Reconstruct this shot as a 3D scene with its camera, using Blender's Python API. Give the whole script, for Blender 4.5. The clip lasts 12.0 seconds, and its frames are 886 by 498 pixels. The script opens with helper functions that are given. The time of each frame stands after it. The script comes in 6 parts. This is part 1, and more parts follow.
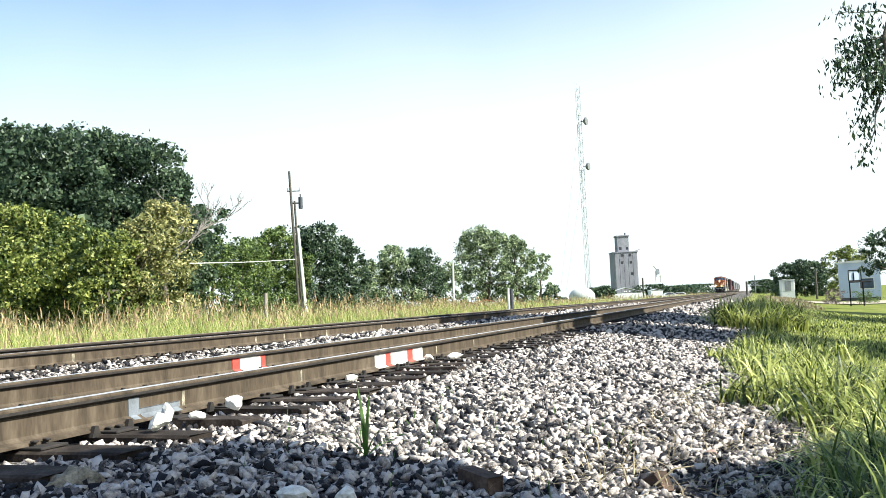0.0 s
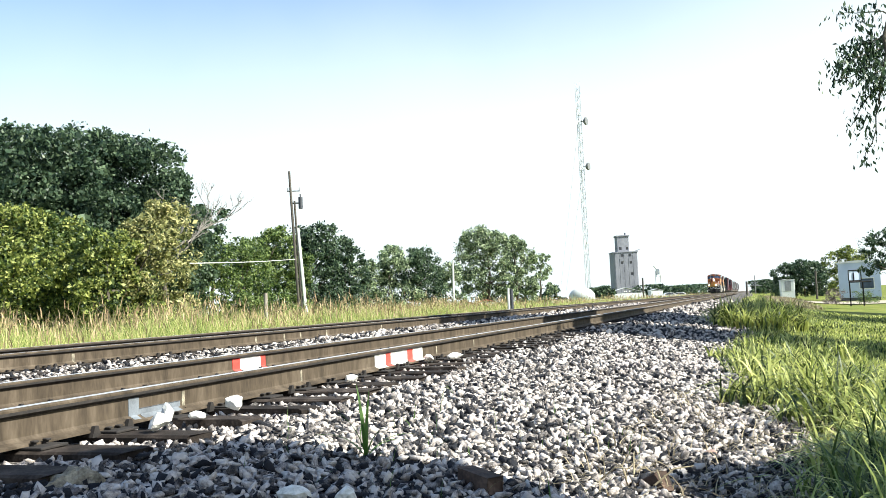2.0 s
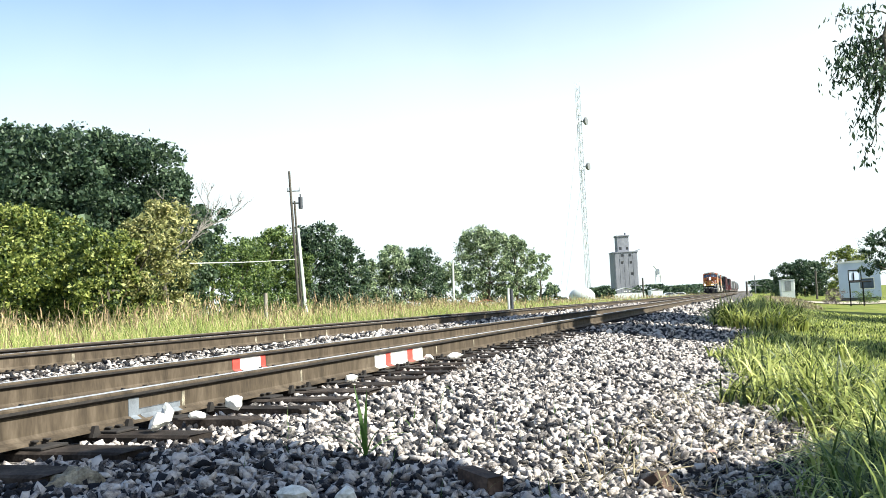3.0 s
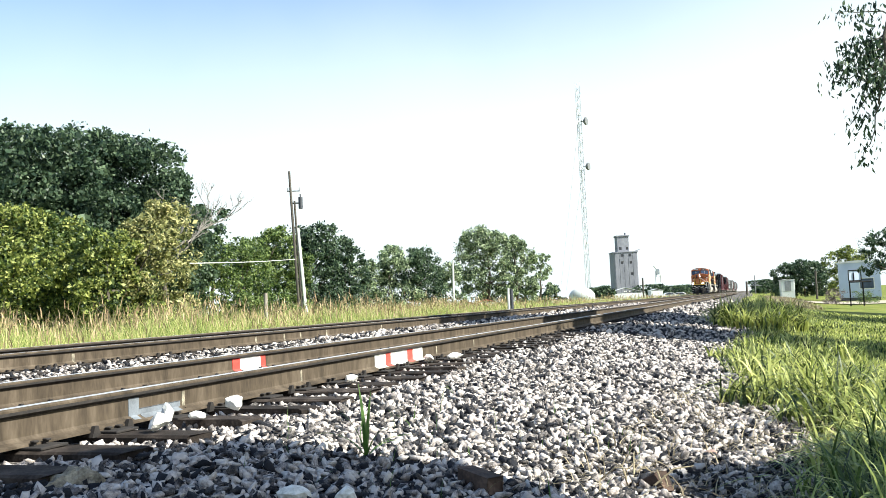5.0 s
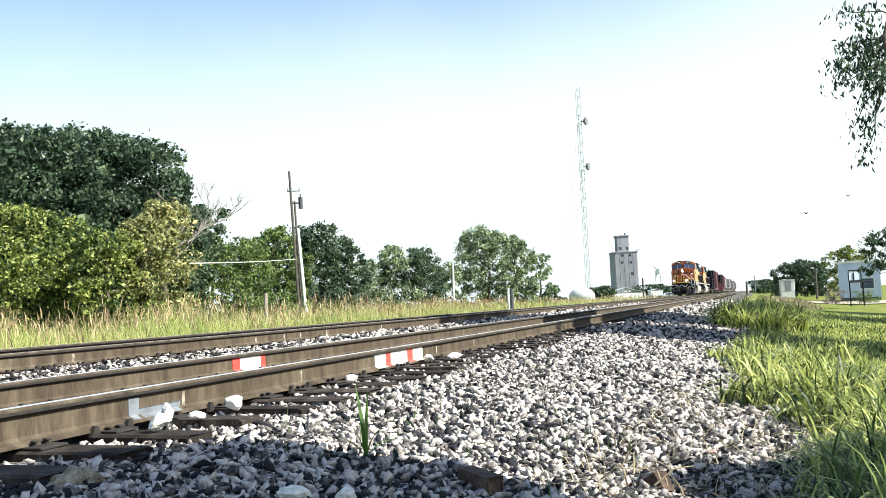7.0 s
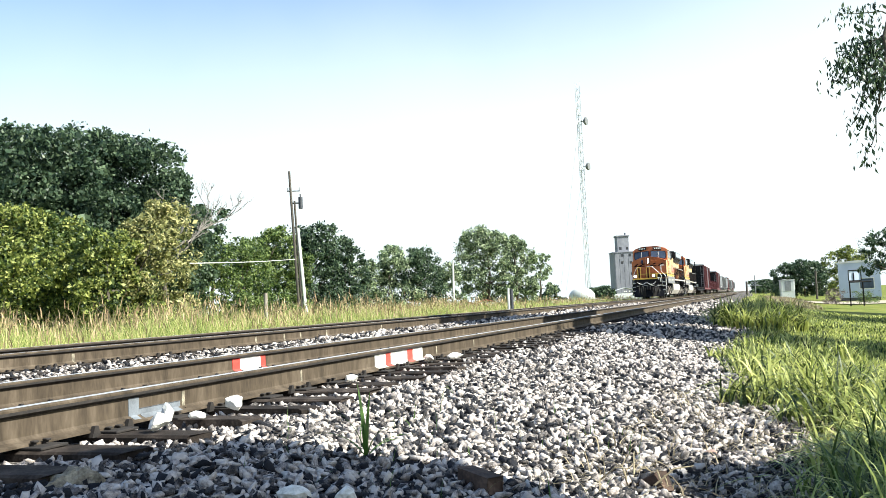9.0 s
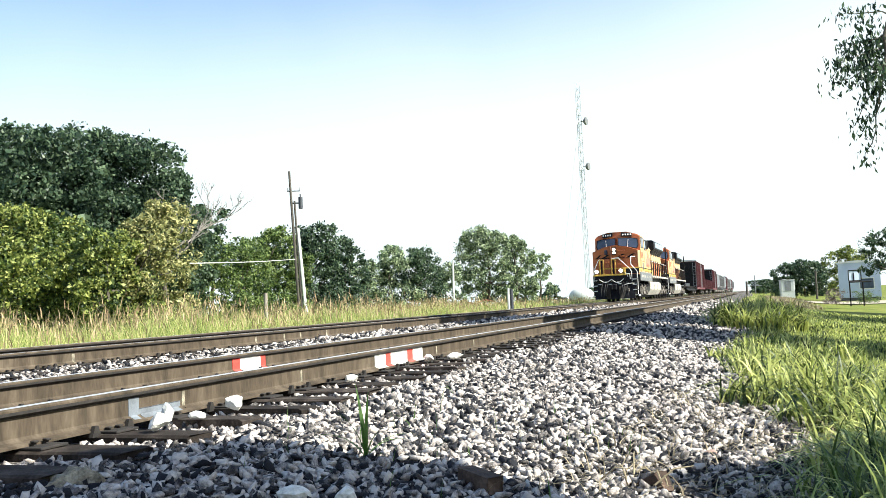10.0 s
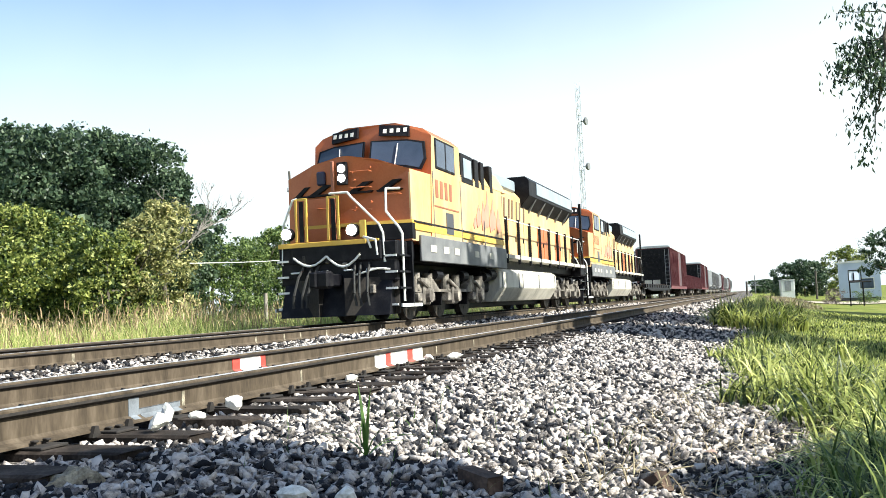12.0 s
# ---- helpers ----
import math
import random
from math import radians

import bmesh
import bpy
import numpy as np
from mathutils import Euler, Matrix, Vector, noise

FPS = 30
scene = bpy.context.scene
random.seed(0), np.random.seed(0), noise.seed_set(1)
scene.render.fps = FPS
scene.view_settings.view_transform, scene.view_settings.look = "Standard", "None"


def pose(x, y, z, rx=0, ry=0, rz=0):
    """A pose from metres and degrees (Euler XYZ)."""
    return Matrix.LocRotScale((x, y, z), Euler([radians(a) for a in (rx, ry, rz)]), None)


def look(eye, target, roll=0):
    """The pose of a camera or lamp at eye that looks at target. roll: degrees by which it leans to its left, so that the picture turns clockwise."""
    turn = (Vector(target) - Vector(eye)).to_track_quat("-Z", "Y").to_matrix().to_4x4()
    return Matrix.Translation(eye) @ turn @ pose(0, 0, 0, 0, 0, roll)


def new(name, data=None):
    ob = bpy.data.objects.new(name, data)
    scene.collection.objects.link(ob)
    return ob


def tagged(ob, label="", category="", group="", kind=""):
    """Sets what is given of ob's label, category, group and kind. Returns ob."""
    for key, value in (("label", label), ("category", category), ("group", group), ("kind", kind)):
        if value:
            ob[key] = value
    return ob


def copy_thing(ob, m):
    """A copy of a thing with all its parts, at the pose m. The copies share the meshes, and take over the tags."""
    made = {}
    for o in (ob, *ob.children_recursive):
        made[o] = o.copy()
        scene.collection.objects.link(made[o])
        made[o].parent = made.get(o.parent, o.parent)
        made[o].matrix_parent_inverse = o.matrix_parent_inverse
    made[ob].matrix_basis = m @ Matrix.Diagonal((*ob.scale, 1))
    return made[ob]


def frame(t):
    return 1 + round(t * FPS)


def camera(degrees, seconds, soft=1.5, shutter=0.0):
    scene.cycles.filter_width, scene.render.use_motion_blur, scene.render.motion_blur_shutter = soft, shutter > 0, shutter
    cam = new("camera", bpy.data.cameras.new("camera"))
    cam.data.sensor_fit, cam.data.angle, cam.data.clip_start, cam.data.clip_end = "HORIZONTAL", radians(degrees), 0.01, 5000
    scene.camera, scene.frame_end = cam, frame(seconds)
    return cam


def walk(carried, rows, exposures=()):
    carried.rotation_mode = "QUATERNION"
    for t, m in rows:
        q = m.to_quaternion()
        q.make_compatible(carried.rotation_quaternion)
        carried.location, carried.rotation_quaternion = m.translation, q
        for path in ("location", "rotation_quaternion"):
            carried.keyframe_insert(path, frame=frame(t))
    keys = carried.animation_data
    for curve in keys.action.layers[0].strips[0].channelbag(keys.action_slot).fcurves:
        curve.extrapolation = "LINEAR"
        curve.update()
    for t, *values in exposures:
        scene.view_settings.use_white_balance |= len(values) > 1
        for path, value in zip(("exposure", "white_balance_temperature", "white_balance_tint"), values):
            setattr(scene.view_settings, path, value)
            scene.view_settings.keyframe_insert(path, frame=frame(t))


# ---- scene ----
# Camera: a low, still camera beside a double track. X runs along the track, Y to the left, Z is up; the far rails' top is z = 0.
cam = camera(52.5, 12.0, soft=0.7)
EYE = Vector((0.0, 0.0, 0.316))
STAND = look(EYE, EYE + Vector((0.94497, 0.32134, 0.06133)), -2.59)
walk(cam, [(0, STAND), (12, STAND)], exposures=[(0, 1.3, 6350, 4), (12, 1.3, 6350, 4)])

# ---- light ----
SUN = Vector((-0.025, -0.747, 0.66)).normalized()
world = bpy.data.worlds.new("sky")
scene.world = world
world.use_nodes = True
sky = world.node_tree.nodes.new("ShaderNodeTexSky")
sky.sky_type, sky.sun_disc = "NISHITA", False
sky.sun_elevation = math.asin(SUN.z)
sky.sun_rotation = math.atan2(SUN.x, SUN.y)
sky.air_density, sky.dust_density, sky.ozone_density = 1.0, 0.5, 0.9
# a thin bright veil of high cloud over the lower sky, thinner away from the sun
WN, WL = world.node_tree.nodes, world.node_tree.links
way = WN.new("ShaderNodeTexCoord")
split = WN.new("ShaderNodeSeparateXYZ")
WL.new(way.outputs["Generated"], split.inputs[0])
wisp = WN.new("ShaderNodeTexNoise")
wisp.inputs["Scale"].default_value, wisp.inputs["Detail"].default_value = 2.2, 5
WL.new(way.outputs["Generated"], wisp.inputs["Vector"])
lean_y = WN.new("ShaderNodeMath")
lean_y.operation = "MULTIPLY_ADD"
WL.new(split.outputs[1], lean_y.inputs[0])
lean_y.inputs[1].default_value = 0.14
WL.new(split.outputs[2], lean_y.inputs[2])
torn = WN.new("ShaderNodeMath")
torn.operation = "MULTIPLY_ADD"
WL.new(wisp.outputs[0], torn.inputs[0])
torn.inputs[1].default_value = 0.10
WL.new(lean_y.outputs[0], torn.inputs[2])
veil = WN.new("ShaderNodeMapRange")
veil.interpolation_type = "SMOOTHSTEP"
veil.inputs["From Min"].default_value, veil.inputs["From Max"].default_value = 0.25, 0.50
veil.inputs["To Min"].default_value, veil.inputs["To Max"].default_value = 1.0, 0.0
WL.new(torn.outputs[0], veil.inputs["Value"])
clear = WN["Background"]
WL.new(sky.outputs[0], clear.inputs[0])
clear.inputs[1].default_value = 0.097
cloud = WN.new("ShaderNodeBackground")
cloud.inputs[0].default_value = (0.90, 0.97, 1.0, 1)
cloud.inputs[1].default_value = 0.50
both = WN.new("ShaderNodeMixShader")
WL.new(veil.outputs[0], both.inputs[0])
WL.new(clear.outputs[0], both.inputs[1])
WL.new(cloud.outputs[0], both.inputs[2])
WL.new(both.outputs[0], WN["World Output"].inputs[0])
sun = new("sun", bpy.data.lights.new("sun", "SUN"))
sun.data.energy, sun.data.angle, sun.data.color = 5.0, radians(0.53), (1.0, 0.94, 0.83)
sun.matrix_world = look(SUN * 50, (0, 0, 0))


# ---- materials ----
def material(name, colors, rough=0.7, metal=0.0, scale=8.0, fine=90.0, bump=0.3, island=0.0, detail=6.0, thin=0.0, ob_random=0.0, depth=0.01, streak=1.0):
    """Colours mixed by a coarse and a fine noise in metres; island / ob_random vary the value of each piece."""
    m = bpy.data.materials.new(name)
    m.use_nodes = True
    nt = m.node_tree
    N, Lk = nt.nodes, nt.links
    b = N["Principled BSDF"]
    co = N.new("ShaderNodeTexCoord")
    n1, n2 = N.new("ShaderNodeTexNoise"), N.new("ShaderNodeTexNoise")
    n1.inputs["Scale"].default_value, n2.inputs["Scale"].default_value = scale, fine
    n1.inputs["Detail"].default_value = detail
    n2.inputs["Detail"].default_value = 4
    run = N.new("ShaderNodeMapping")
    run.inputs["Scale"].default_value = (1, 1, streak)
    Lk.new(co.outputs["Object"], run.inputs["Vector"])
    for n in (n1, n2):
        Lk.new(run.outputs[0], n.inputs["Vector"])
    mix = N.new("ShaderNodeMath")
    mix.operation = "MULTIPLY_ADD"
    Lk.new(n2.outputs[0], mix.inputs[0])
    mix.inputs[1].default_value = 0.45
    sub = N.new("ShaderNodeMath")
    sub.operation = "MULTIPLY_ADD"
    Lk.new(n1.outputs[0], sub.inputs[0])
    sub.inputs[1].default_value, sub.inputs[2].default_value = 1.1, -0.28
    Lk.new(sub.outputs[0], mix.inputs[2])
    ramp = N.new("ShaderNodeValToRGB")
    el = ramp.color_ramp.elements
    while len(el) < len(colors):
        el.new(0.5)
    for i, c in enumerate(colors):
        el[i].position = 0.22 + 0.56 * i / max(1, len(colors) - 1)
        el[i].color = (*c, 1)
    src = mix.outputs[0]
    if island or ob_random:
        geo = N.new("ShaderNodeNewGeometry") if island else N.new("ShaderNodeObjectInfo")
        out = geo.outputs["Random Per Island"] if island else geo.outputs["Random"]
        add = N.new("ShaderNodeMath")
        add.operation = "MULTIPLY_ADD"
        Lk.new(out, add.inputs[0])
        k = island or ob_random
        add.inputs[1].default_value = k
        off = N.new("ShaderNodeMath")
        off.operation = "SUBTRACT"
        Lk.new(src, off.inputs[0])
        off.inputs[1].default_value = k / 2
        Lk.new(off.outputs[0], add.inputs[2])
        src = add.outputs[0]
    Lk.new(src, ramp.inputs[0])
    Lk.new(ramp.outputs[0], b.inputs["Base Color"])
    b.inputs["Roughness"].default_value, b.inputs["Metallic"].default_value = rough, metal
    if bump:
        bp = N.new("ShaderNodeBump")
        bp.inputs["Strength"].default_value, bp.inputs["Distance"].default_value = bump, depth
        Lk.new(mix.outputs[0], bp.inputs["Height"])
        Lk.new(bp.outputs[0], b.inputs["Normal"])
    if thin:
        tr, ms = N.new("ShaderNodeBsdfTranslucent"), N.new("ShaderNodeMixShader")
        Lk.new(ramp.outputs[0], tr.inputs[0])
        ms.inputs[0].default_value = thin
        Lk.new(b.outputs[0], ms.inputs[1])
        Lk.new(tr.outputs[0], ms.inputs[2])
        Lk.new(ms.outputs[0], N["Material Output"].inputs["Surface"])
    return m


def glow(name, color, power):
    m = bpy.data.materials.new(name)
    m.use_nodes = True
    b = m.node_tree.nodes["Principled BSDF"]
    b.inputs["Base Color"].default_value = (0.8, 0.8, 0.8, 1)
    b.inputs["Emission Color"].default_value = (*color, 1)
    b.inputs["Emission Strength"].default_value = power
    return m


M = {}
M["stone"] = material("ballast_stone", [(0.018, 0.019, 0.024), (0.090, 0.080, 0.074), (0.21, 0.192, 0.190), (0.385, 0.336, 0.308), (0.56, 0.508, 0.476)], 0.9, scale=26, fine=160, bump=0.8, island=0.95)
M["stone_piece"] = material("ballast_stone_near", [(0.018, 0.019, 0.024), (0.090, 0.080, 0.074), (0.21, 0.192, 0.190), (0.385, 0.336, 0.308), (0.56, 0.508, 0.476)], 0.9, scale=26, fine=160, bump=0.8, ob_random=0.95)
M["bed"] = material("ballast_bed", [(0.03, 0.027, 0.025), (0.10, 0.09, 0.085), (0.28, 0.255, 0.24)], 0.95, scale=22, fine=60, bump=1.0, depth=0.05)
M["lawn"] = material("lawn_grass", [(0.065, 0.095, 0.015), (0.13, 0.158, 0.026), (0.23, 0.21, 0.055)], 0.95, scale=0.5, fine=40, bump=0.9, depth=0.04)
M["limestone"] = material("white_limestone", [(0.45, 0.43, 0.38), (0.72, 0.70, 0.65), (0.82, 0.81, 0.78)], 0.9, scale=18, bump=0.6)
M["tan_rock"] = material("tan_rock", [(0.05, 0.045, 0.035), (0.24, 0.21, 0.16), (0.44, 0.40, 0.31)], 0.95, scale=20, fine=120, bump=1.0)
M["rust"] = material("rusty_rail_steel", [(0.032, 0.025, 0.018), (0.073, 0.056, 0.040), (0.130, 0.103, 0.076)], 0.8, 0.0, scale=7, fine=60, bump=0.25, streak=0.22)
M["rail_top"] = material("polished_rail_top", [(0.48, 0.48, 0.50), (0.64, 0.65, 0.68)], 0.42, 0.45, scale=2, fine=80, bump=0.05)
M["tie"] = material("creosoted_timber", [(0.009, 0.007, 0.006), (0.026, 0.020, 0.017), (0.075, 0.060, 0.052)], 0.9, scale=7, fine=70, bump=0.7, ob_random=0.3)
M["iron"] = material("dark_iron_and_head_shade", [(0.008, 0.007, 0.007), (0.028, 0.022, 0.019)], 0.8, 0.0, scale=20, bump=0.3)
M["red_paint"] = material("red_marking_paint", [(0.55, 0.05, 0.04), (0.68, 0.08, 0.06)], 0.6, scale=14, bump=0.1)
M["white_paint"] = material("white_marking_paint", [(0.62, 0.61, 0.58), (0.80, 0.80, 0.78)], 0.6, scale=14, bump=0.1)
M["pale_paint"] = material("faded_blue_white_paint", [(0.09, 0.10, 0.115), (0.20, 0.225, 0.26)], 0.7, scale=10, bump=0.15)
M["orange"] = material("orange_locomotive_paint", [(0.38, 0.095, 0.030), (0.46, 0.128, 0.044), (0.52, 0.160, 0.062)], 0.42, scale=1.2, fine=25, bump=0.03)
# full sun on the orange sides is put into this yellower colour
M["yellow"] = material("sunlit_yellow_orange_paint", [(0.50, 0.30, 0.115), (0.58, 0.38, 0.175), (0.64, 0.47, 0.26)], 0.45, scale=1.6, fine=20, bump=0.03, streak=0.3)
M["stripe"] = material("yellow_stripe_paint", [(0.56, 0.34, 0.05), (0.66, 0.42, 0.08)], 0.5, scale=3, bump=0.05)
M["black"] = material("black_underframe_paint", [(0.003, 0.003, 0.005), (0.008, 0.008, 0.011), (0.022, 0.021, 0.023)], 0.5, scale=4, fine=40, bump=0.15)
M["dark_grey"] = material("dark_grey_roof_paint", [(0.035, 0.04, 0.05), (0.07, 0.075, 0.09)], 0.5, scale=2, bump=0.1)
M["pale_grey"] = material("dusty_pale_grey_paint", [(0.34, 0.32, 0.28), (0.52, 0.49, 0.43), (0.62, 0.59, 0.53)], 0.6, scale=2.6, fine=30, bump=0.08, streak=0.25)
M["truck"] = material("dusty_grey_truck_frame", [(0.035, 0.03, 0.027), (0.14, 0.125, 0.11), (0.36, 0.33, 0.29)], 0.75, scale=4, fine=40, bump=0.2)
M["sill_grey"] = material("grey_sill_paint", [(0.10, 0.105, 0.115), (0.15, 0.155, 0.165), (0.21, 0.21, 0.215)], 0.6, scale=2, bump=0.1)
M["handrail"] = material("white_handrail_paint", [(0.68, 0.68, 0.65), (0.80, 0.80, 0.78)], 0.5, scale=6, bump=0.05)
M["wheel"] = material("wheel_steel", [(0.03, 0.025, 0.02), (0.10, 0.085, 0.07)], 0.6, 0.5, scale=8, bump=0.2)
# blue of the reflected sky is put into the glass colour
M["glass"] = material("sky_tinted_dark_glass", [(0.03, 0.045, 0.075), (0.07, 0.095, 0.15)], 0.05, scale=1, bump=0)
M["pink"] = material("faded_red_graphic", [(0.48, 0.19, 0.15), (0.54, 0.27, 0.19)], 0.6, scale=3, bump=0.05)
M["boxcar"] = material("oxide_red_boxcar_paint", [(0.062, 0.015, 0.019), (0.115, 0.030, 0.035), (0.165, 0.054, 0.056)], 0.65, scale=2.0, fine=20, bump=0.1, streak=0.3)
M["galv"] = material("galvanised_roof", [(0.42, 0.43, 0.44), (0.60, 0.61, 0.62)], 0.5, 0.3, scale=1.5, bump=0.08)
M["hopper"] = material("grey_hopper_paint", [(0.10, 0.10, 0.10), (0.2, 0.2, 0.2), (0.30, 0.29, 0.28)], 0.65, scale=1.2, bump=0.1)
M["black"].node_tree.nodes["Principled BSDF"].inputs["Specular IOR Level"].default_value = 0.15
for key in ("lawn", "bed", "stone", "stone_piece", "rust", "tie"):
    M[key].node_tree.nodes["Principled BSDF"].inputs["Specular IOR Level"].default_value = 0.2
M["headlamp"] = glow("lit_headlamp", (1.0, 0.93, 0.78), 9.0)
M["concrete"] = material("weathered_concrete", [(0.15, 0.155, 0.185), (0.22, 0.225, 0.262), (0.29, 0.295, 0.335)], 0.9, scale=0.3, fine=3, bump=0.2, streak=0.3)
M["window_dark"] = material("dark_opening", [(0.02, 0.02, 0.025), (0.05, 0.05, 0.06)], 0.3, scale=3, bump=0)
M["galv_steel"] = material("galvanised_steel", [(0.20, 0.21, 0.23), (0.32, 0.33, 0.35)], 0.5, 0.3, scale=3, bump=0.05)
M["tower_steel"] = material("pale_tower_steel", [(0.36, 0.38, 0.41), (0.50, 0.52, 0.55)], 0.5, 0.2, scale=3, bump=0.05)
M["white_metal"] = material("white_painted_metal", [(0.60, 0.62, 0.64), (0.78, 0.79, 0.80)], 0.5, scale=0.8, bump=0.05)
M["blue_wall"] = material("pale_blue_siding", [(0.42, 0.50, 0.68), (0.55, 0.62, 0.79)], 0.7, scale=0.8, bump=0.1)
M["pole_wood"] = material("weathered_pole_wood", [(0.14, 0.12, 0.10), (0.26, 0.23, 0.20), (0.36, 0.33, 0.30)], 0.9, scale=5, fine=60, bump=0.4)
M["dark_wood"] = material("dark_post_wood", [(0.05, 0.045, 0.04), (0.12, 0.105, 0.09)], 0.9, scale=6, bump=0.4)
M["bark"] = material("tree_bark", [(0.04, 0.033, 0.027), (0.10, 0.085, 0.07), (0.16, 0.14, 0.12)], 0.95, scale=5, fine=40, bump=0.8, depth=0.03)
M["dead"] = material("bare_grey_wood", [(0.16, 0.145, 0.13), (0.30, 0.28, 0.26)], 0.9, scale=6, bump=0.4)
M["leaf_dark"] = material("dark_green_leaves", [(0.016, 0.034, 0.022), (0.056, 0.095, 0.055), (0.13, 0.185, 0.105)], 0.45, scale=0.5, fine=6, bump=0, island=0.75, thin=0.32)
M["leaf_mid"] = material("mid_green_leaves", [(0.03, 0.06, 0.018), (0.11, 0.17, 0.046), (0.25, 0.32, 0.10)], 0.5, scale=0.5, fine=6, bump=0, island=0.7, thin=0.34)
M["leaf_yellow"] = material("yellow_green_leaves", [(0.022, 0.045, 0.012), (0.13, 0.18, 0.038), (0.37, 0.40, 0.11)], 0.55, scale=0.6, fine=6, bump=0, island=0.75, thin=0.34)
M["leaf_olive"] = material("olive_brown_leaves", [(0.07, 0.09, 0.03), (0.27, 0.28, 0.10), (0.52, 0.48, 0.22)], 0.6, scale=0.6, fine=6, bump=0, island=0.7, thin=0.3)
M["grass"] = material("long_green_grass", [(0.016, 0.036, 0.010), (0.225, 0.280, 0.060), (0.58, 0.60, 0.20)], 0.5, scale=1.2, fine=9, bump=0, island=0.85, thin=0.35)
M["grass_dark"] = material("deep_green_grass", [(0.014, 0.032, 0.010), (0.13, 0.195, 0.048), (0.40, 0.47, 0.15)], 0.5, scale=1.2, fine=9, bump=0, island=0.85, thin=0.3)
# distance haze is put into this leaf colour, paler and greyer than the others
M["leaf_hazed"] = material("haze_paled_leaves", [(0.035, 0.060, 0.035), (0.19, 0.26, 0.14), (0.46, 0.54, 0.33)], 0.5, scale=0.5, fine=6, bump=0, island=0.8, thin=0.36)
M["reed"] = material("green_leaf_blade", [(0.05, 0.12, 0.02), (0.12, 0.22, 0.04)], 0.5, scale=5, bump=0, thin=0.3)
M["meadow"] = material("meadow_grass", [(0.11, 0.19, 0.035), (0.42, 0.48, 0.13), (0.68, 0.63, 0.29)], 0.7, scale=0.4, fine=5, bump=0, island=0.7, thin=0.42)
M["seed"] = material("tan_seed_heads", [(0.22, 0.15, 0.08), (0.38, 0.28, 0.16), (0.52, 0.40, 0.25)], 0.8, scale=1, bump=0, island=0.6, thin=0.2)
M["straw"] = material("dry_straw", [(0.20, 0.16, 0.10), (0.36, 0.30, 0.19)], 0.8, scale=4, bump=0, island=0.5)
M["pale_blue"] = material("blue_grey_paint_and_sky_sheen", [(0.22, 0.27, 0.32), (0.33, 0.39, 0.45)], 0.45, scale=1.5, bump=0.08)
M["brown_mark"] = material("faded_brown_marking", [(0.13, 0.085, 0.06), (0.21, 0.145, 0.10)], 0.6, scale=3, bump=0.03)
M["navy"] = material("navy_blue_paint", [(0.012, 0.014, 0.04), (0.025, 0.028, 0.07)], 0.5, scale=3, bump=0.03)
M["brick_red"] = material("dull_brick_red_paint", [(0.24, 0.085, 0.05), (0.34, 0.14, 0.08)], 0.6, scale=4, bump=0.03)
M["old_wood"] = material("old_brown_wood", [(0.016, 0.010, 0.008), (0.065, 0.038, 0.026), (0.14, 0.09, 0.062)], 0.9, scale=10, fine=60, bump=0.6)
M["bird"] = material("dark_feathers", [(0.03, 0.03, 0.032), (0.08, 0.08, 0.085)], 0.7, scale=20, bump=0)
M["car_paint"] = material("white_car_paint", [(0.60, 0.61, 0.62), (0.74, 0.75, 0.76)], 0.25, scale=1, bump=0)
M["red_roof"] = material("red_brown_sheet", [(0.25, 0.09, 0.06), (0.38, 0.15, 0.1)], 0.6, scale=1, bump=0.1)
M["dead_leaf"] = material("dusty_purple_leaves", [(0.06, 0.045, 0.05), (0.16, 0.12, 0.13), (0.28, 0.23, 0.23)], 0.8, scale=2, bump=0, island=0.5, thin=0.1)
M["pink_stone"] = material("pinkish_stone", [(0.25, 0.16, 0.13), (0.38, 0.27, 0.23)], 0.9, scale=20, bump=0.5)
M["dirt"] = material("pale_gravel_dirt", [(0.22, 0.18, 0.13), (0.36, 0.31, 0.24), (0.46, 0.42, 0.34)], 0.95, scale=1.5, fine=30, bump=0.5)
M["tyre"] = material("tyre_rubber", [(0.015, 0.015, 0.015), (0.03, 0.03, 0.03)], 0.8, scale=8, bump=0.1)
M["leaf_dark"].node_tree.nodes["Principled BSDF"].inputs["Specular IOR Level"].default_value = 0.3


# ---- mesh helpers ----
def mesh_of(bm, name, mats, smooth=False):
    me = bpy.data.meshes.new(name)
    bm.to_mesh(me)
    bm.free()
    for m in (mats if isinstance(mats, (list, tuple)) else [mats]):
        me.materials.append(m)
    if smooth:
        for p in me.polygons:
            p.use_smooth = True
    return me


def part(name, bm, mat, parent=None, label="", smooth=False):
    ob = new(name, mesh_of(bm, name, mat, smooth))
    ob.parent = parent
    if label:
        tagged(ob, label)
    return ob


def empty(name, x, y, z, label, category, group="", kind="", rz=0.0):
    ob = new(name)
    ob.empty_display_size = 0.1
    ob.matrix_basis = pose(x, y, z, 0, 0, rz)
    return tagged(ob, label, category, group, kind)


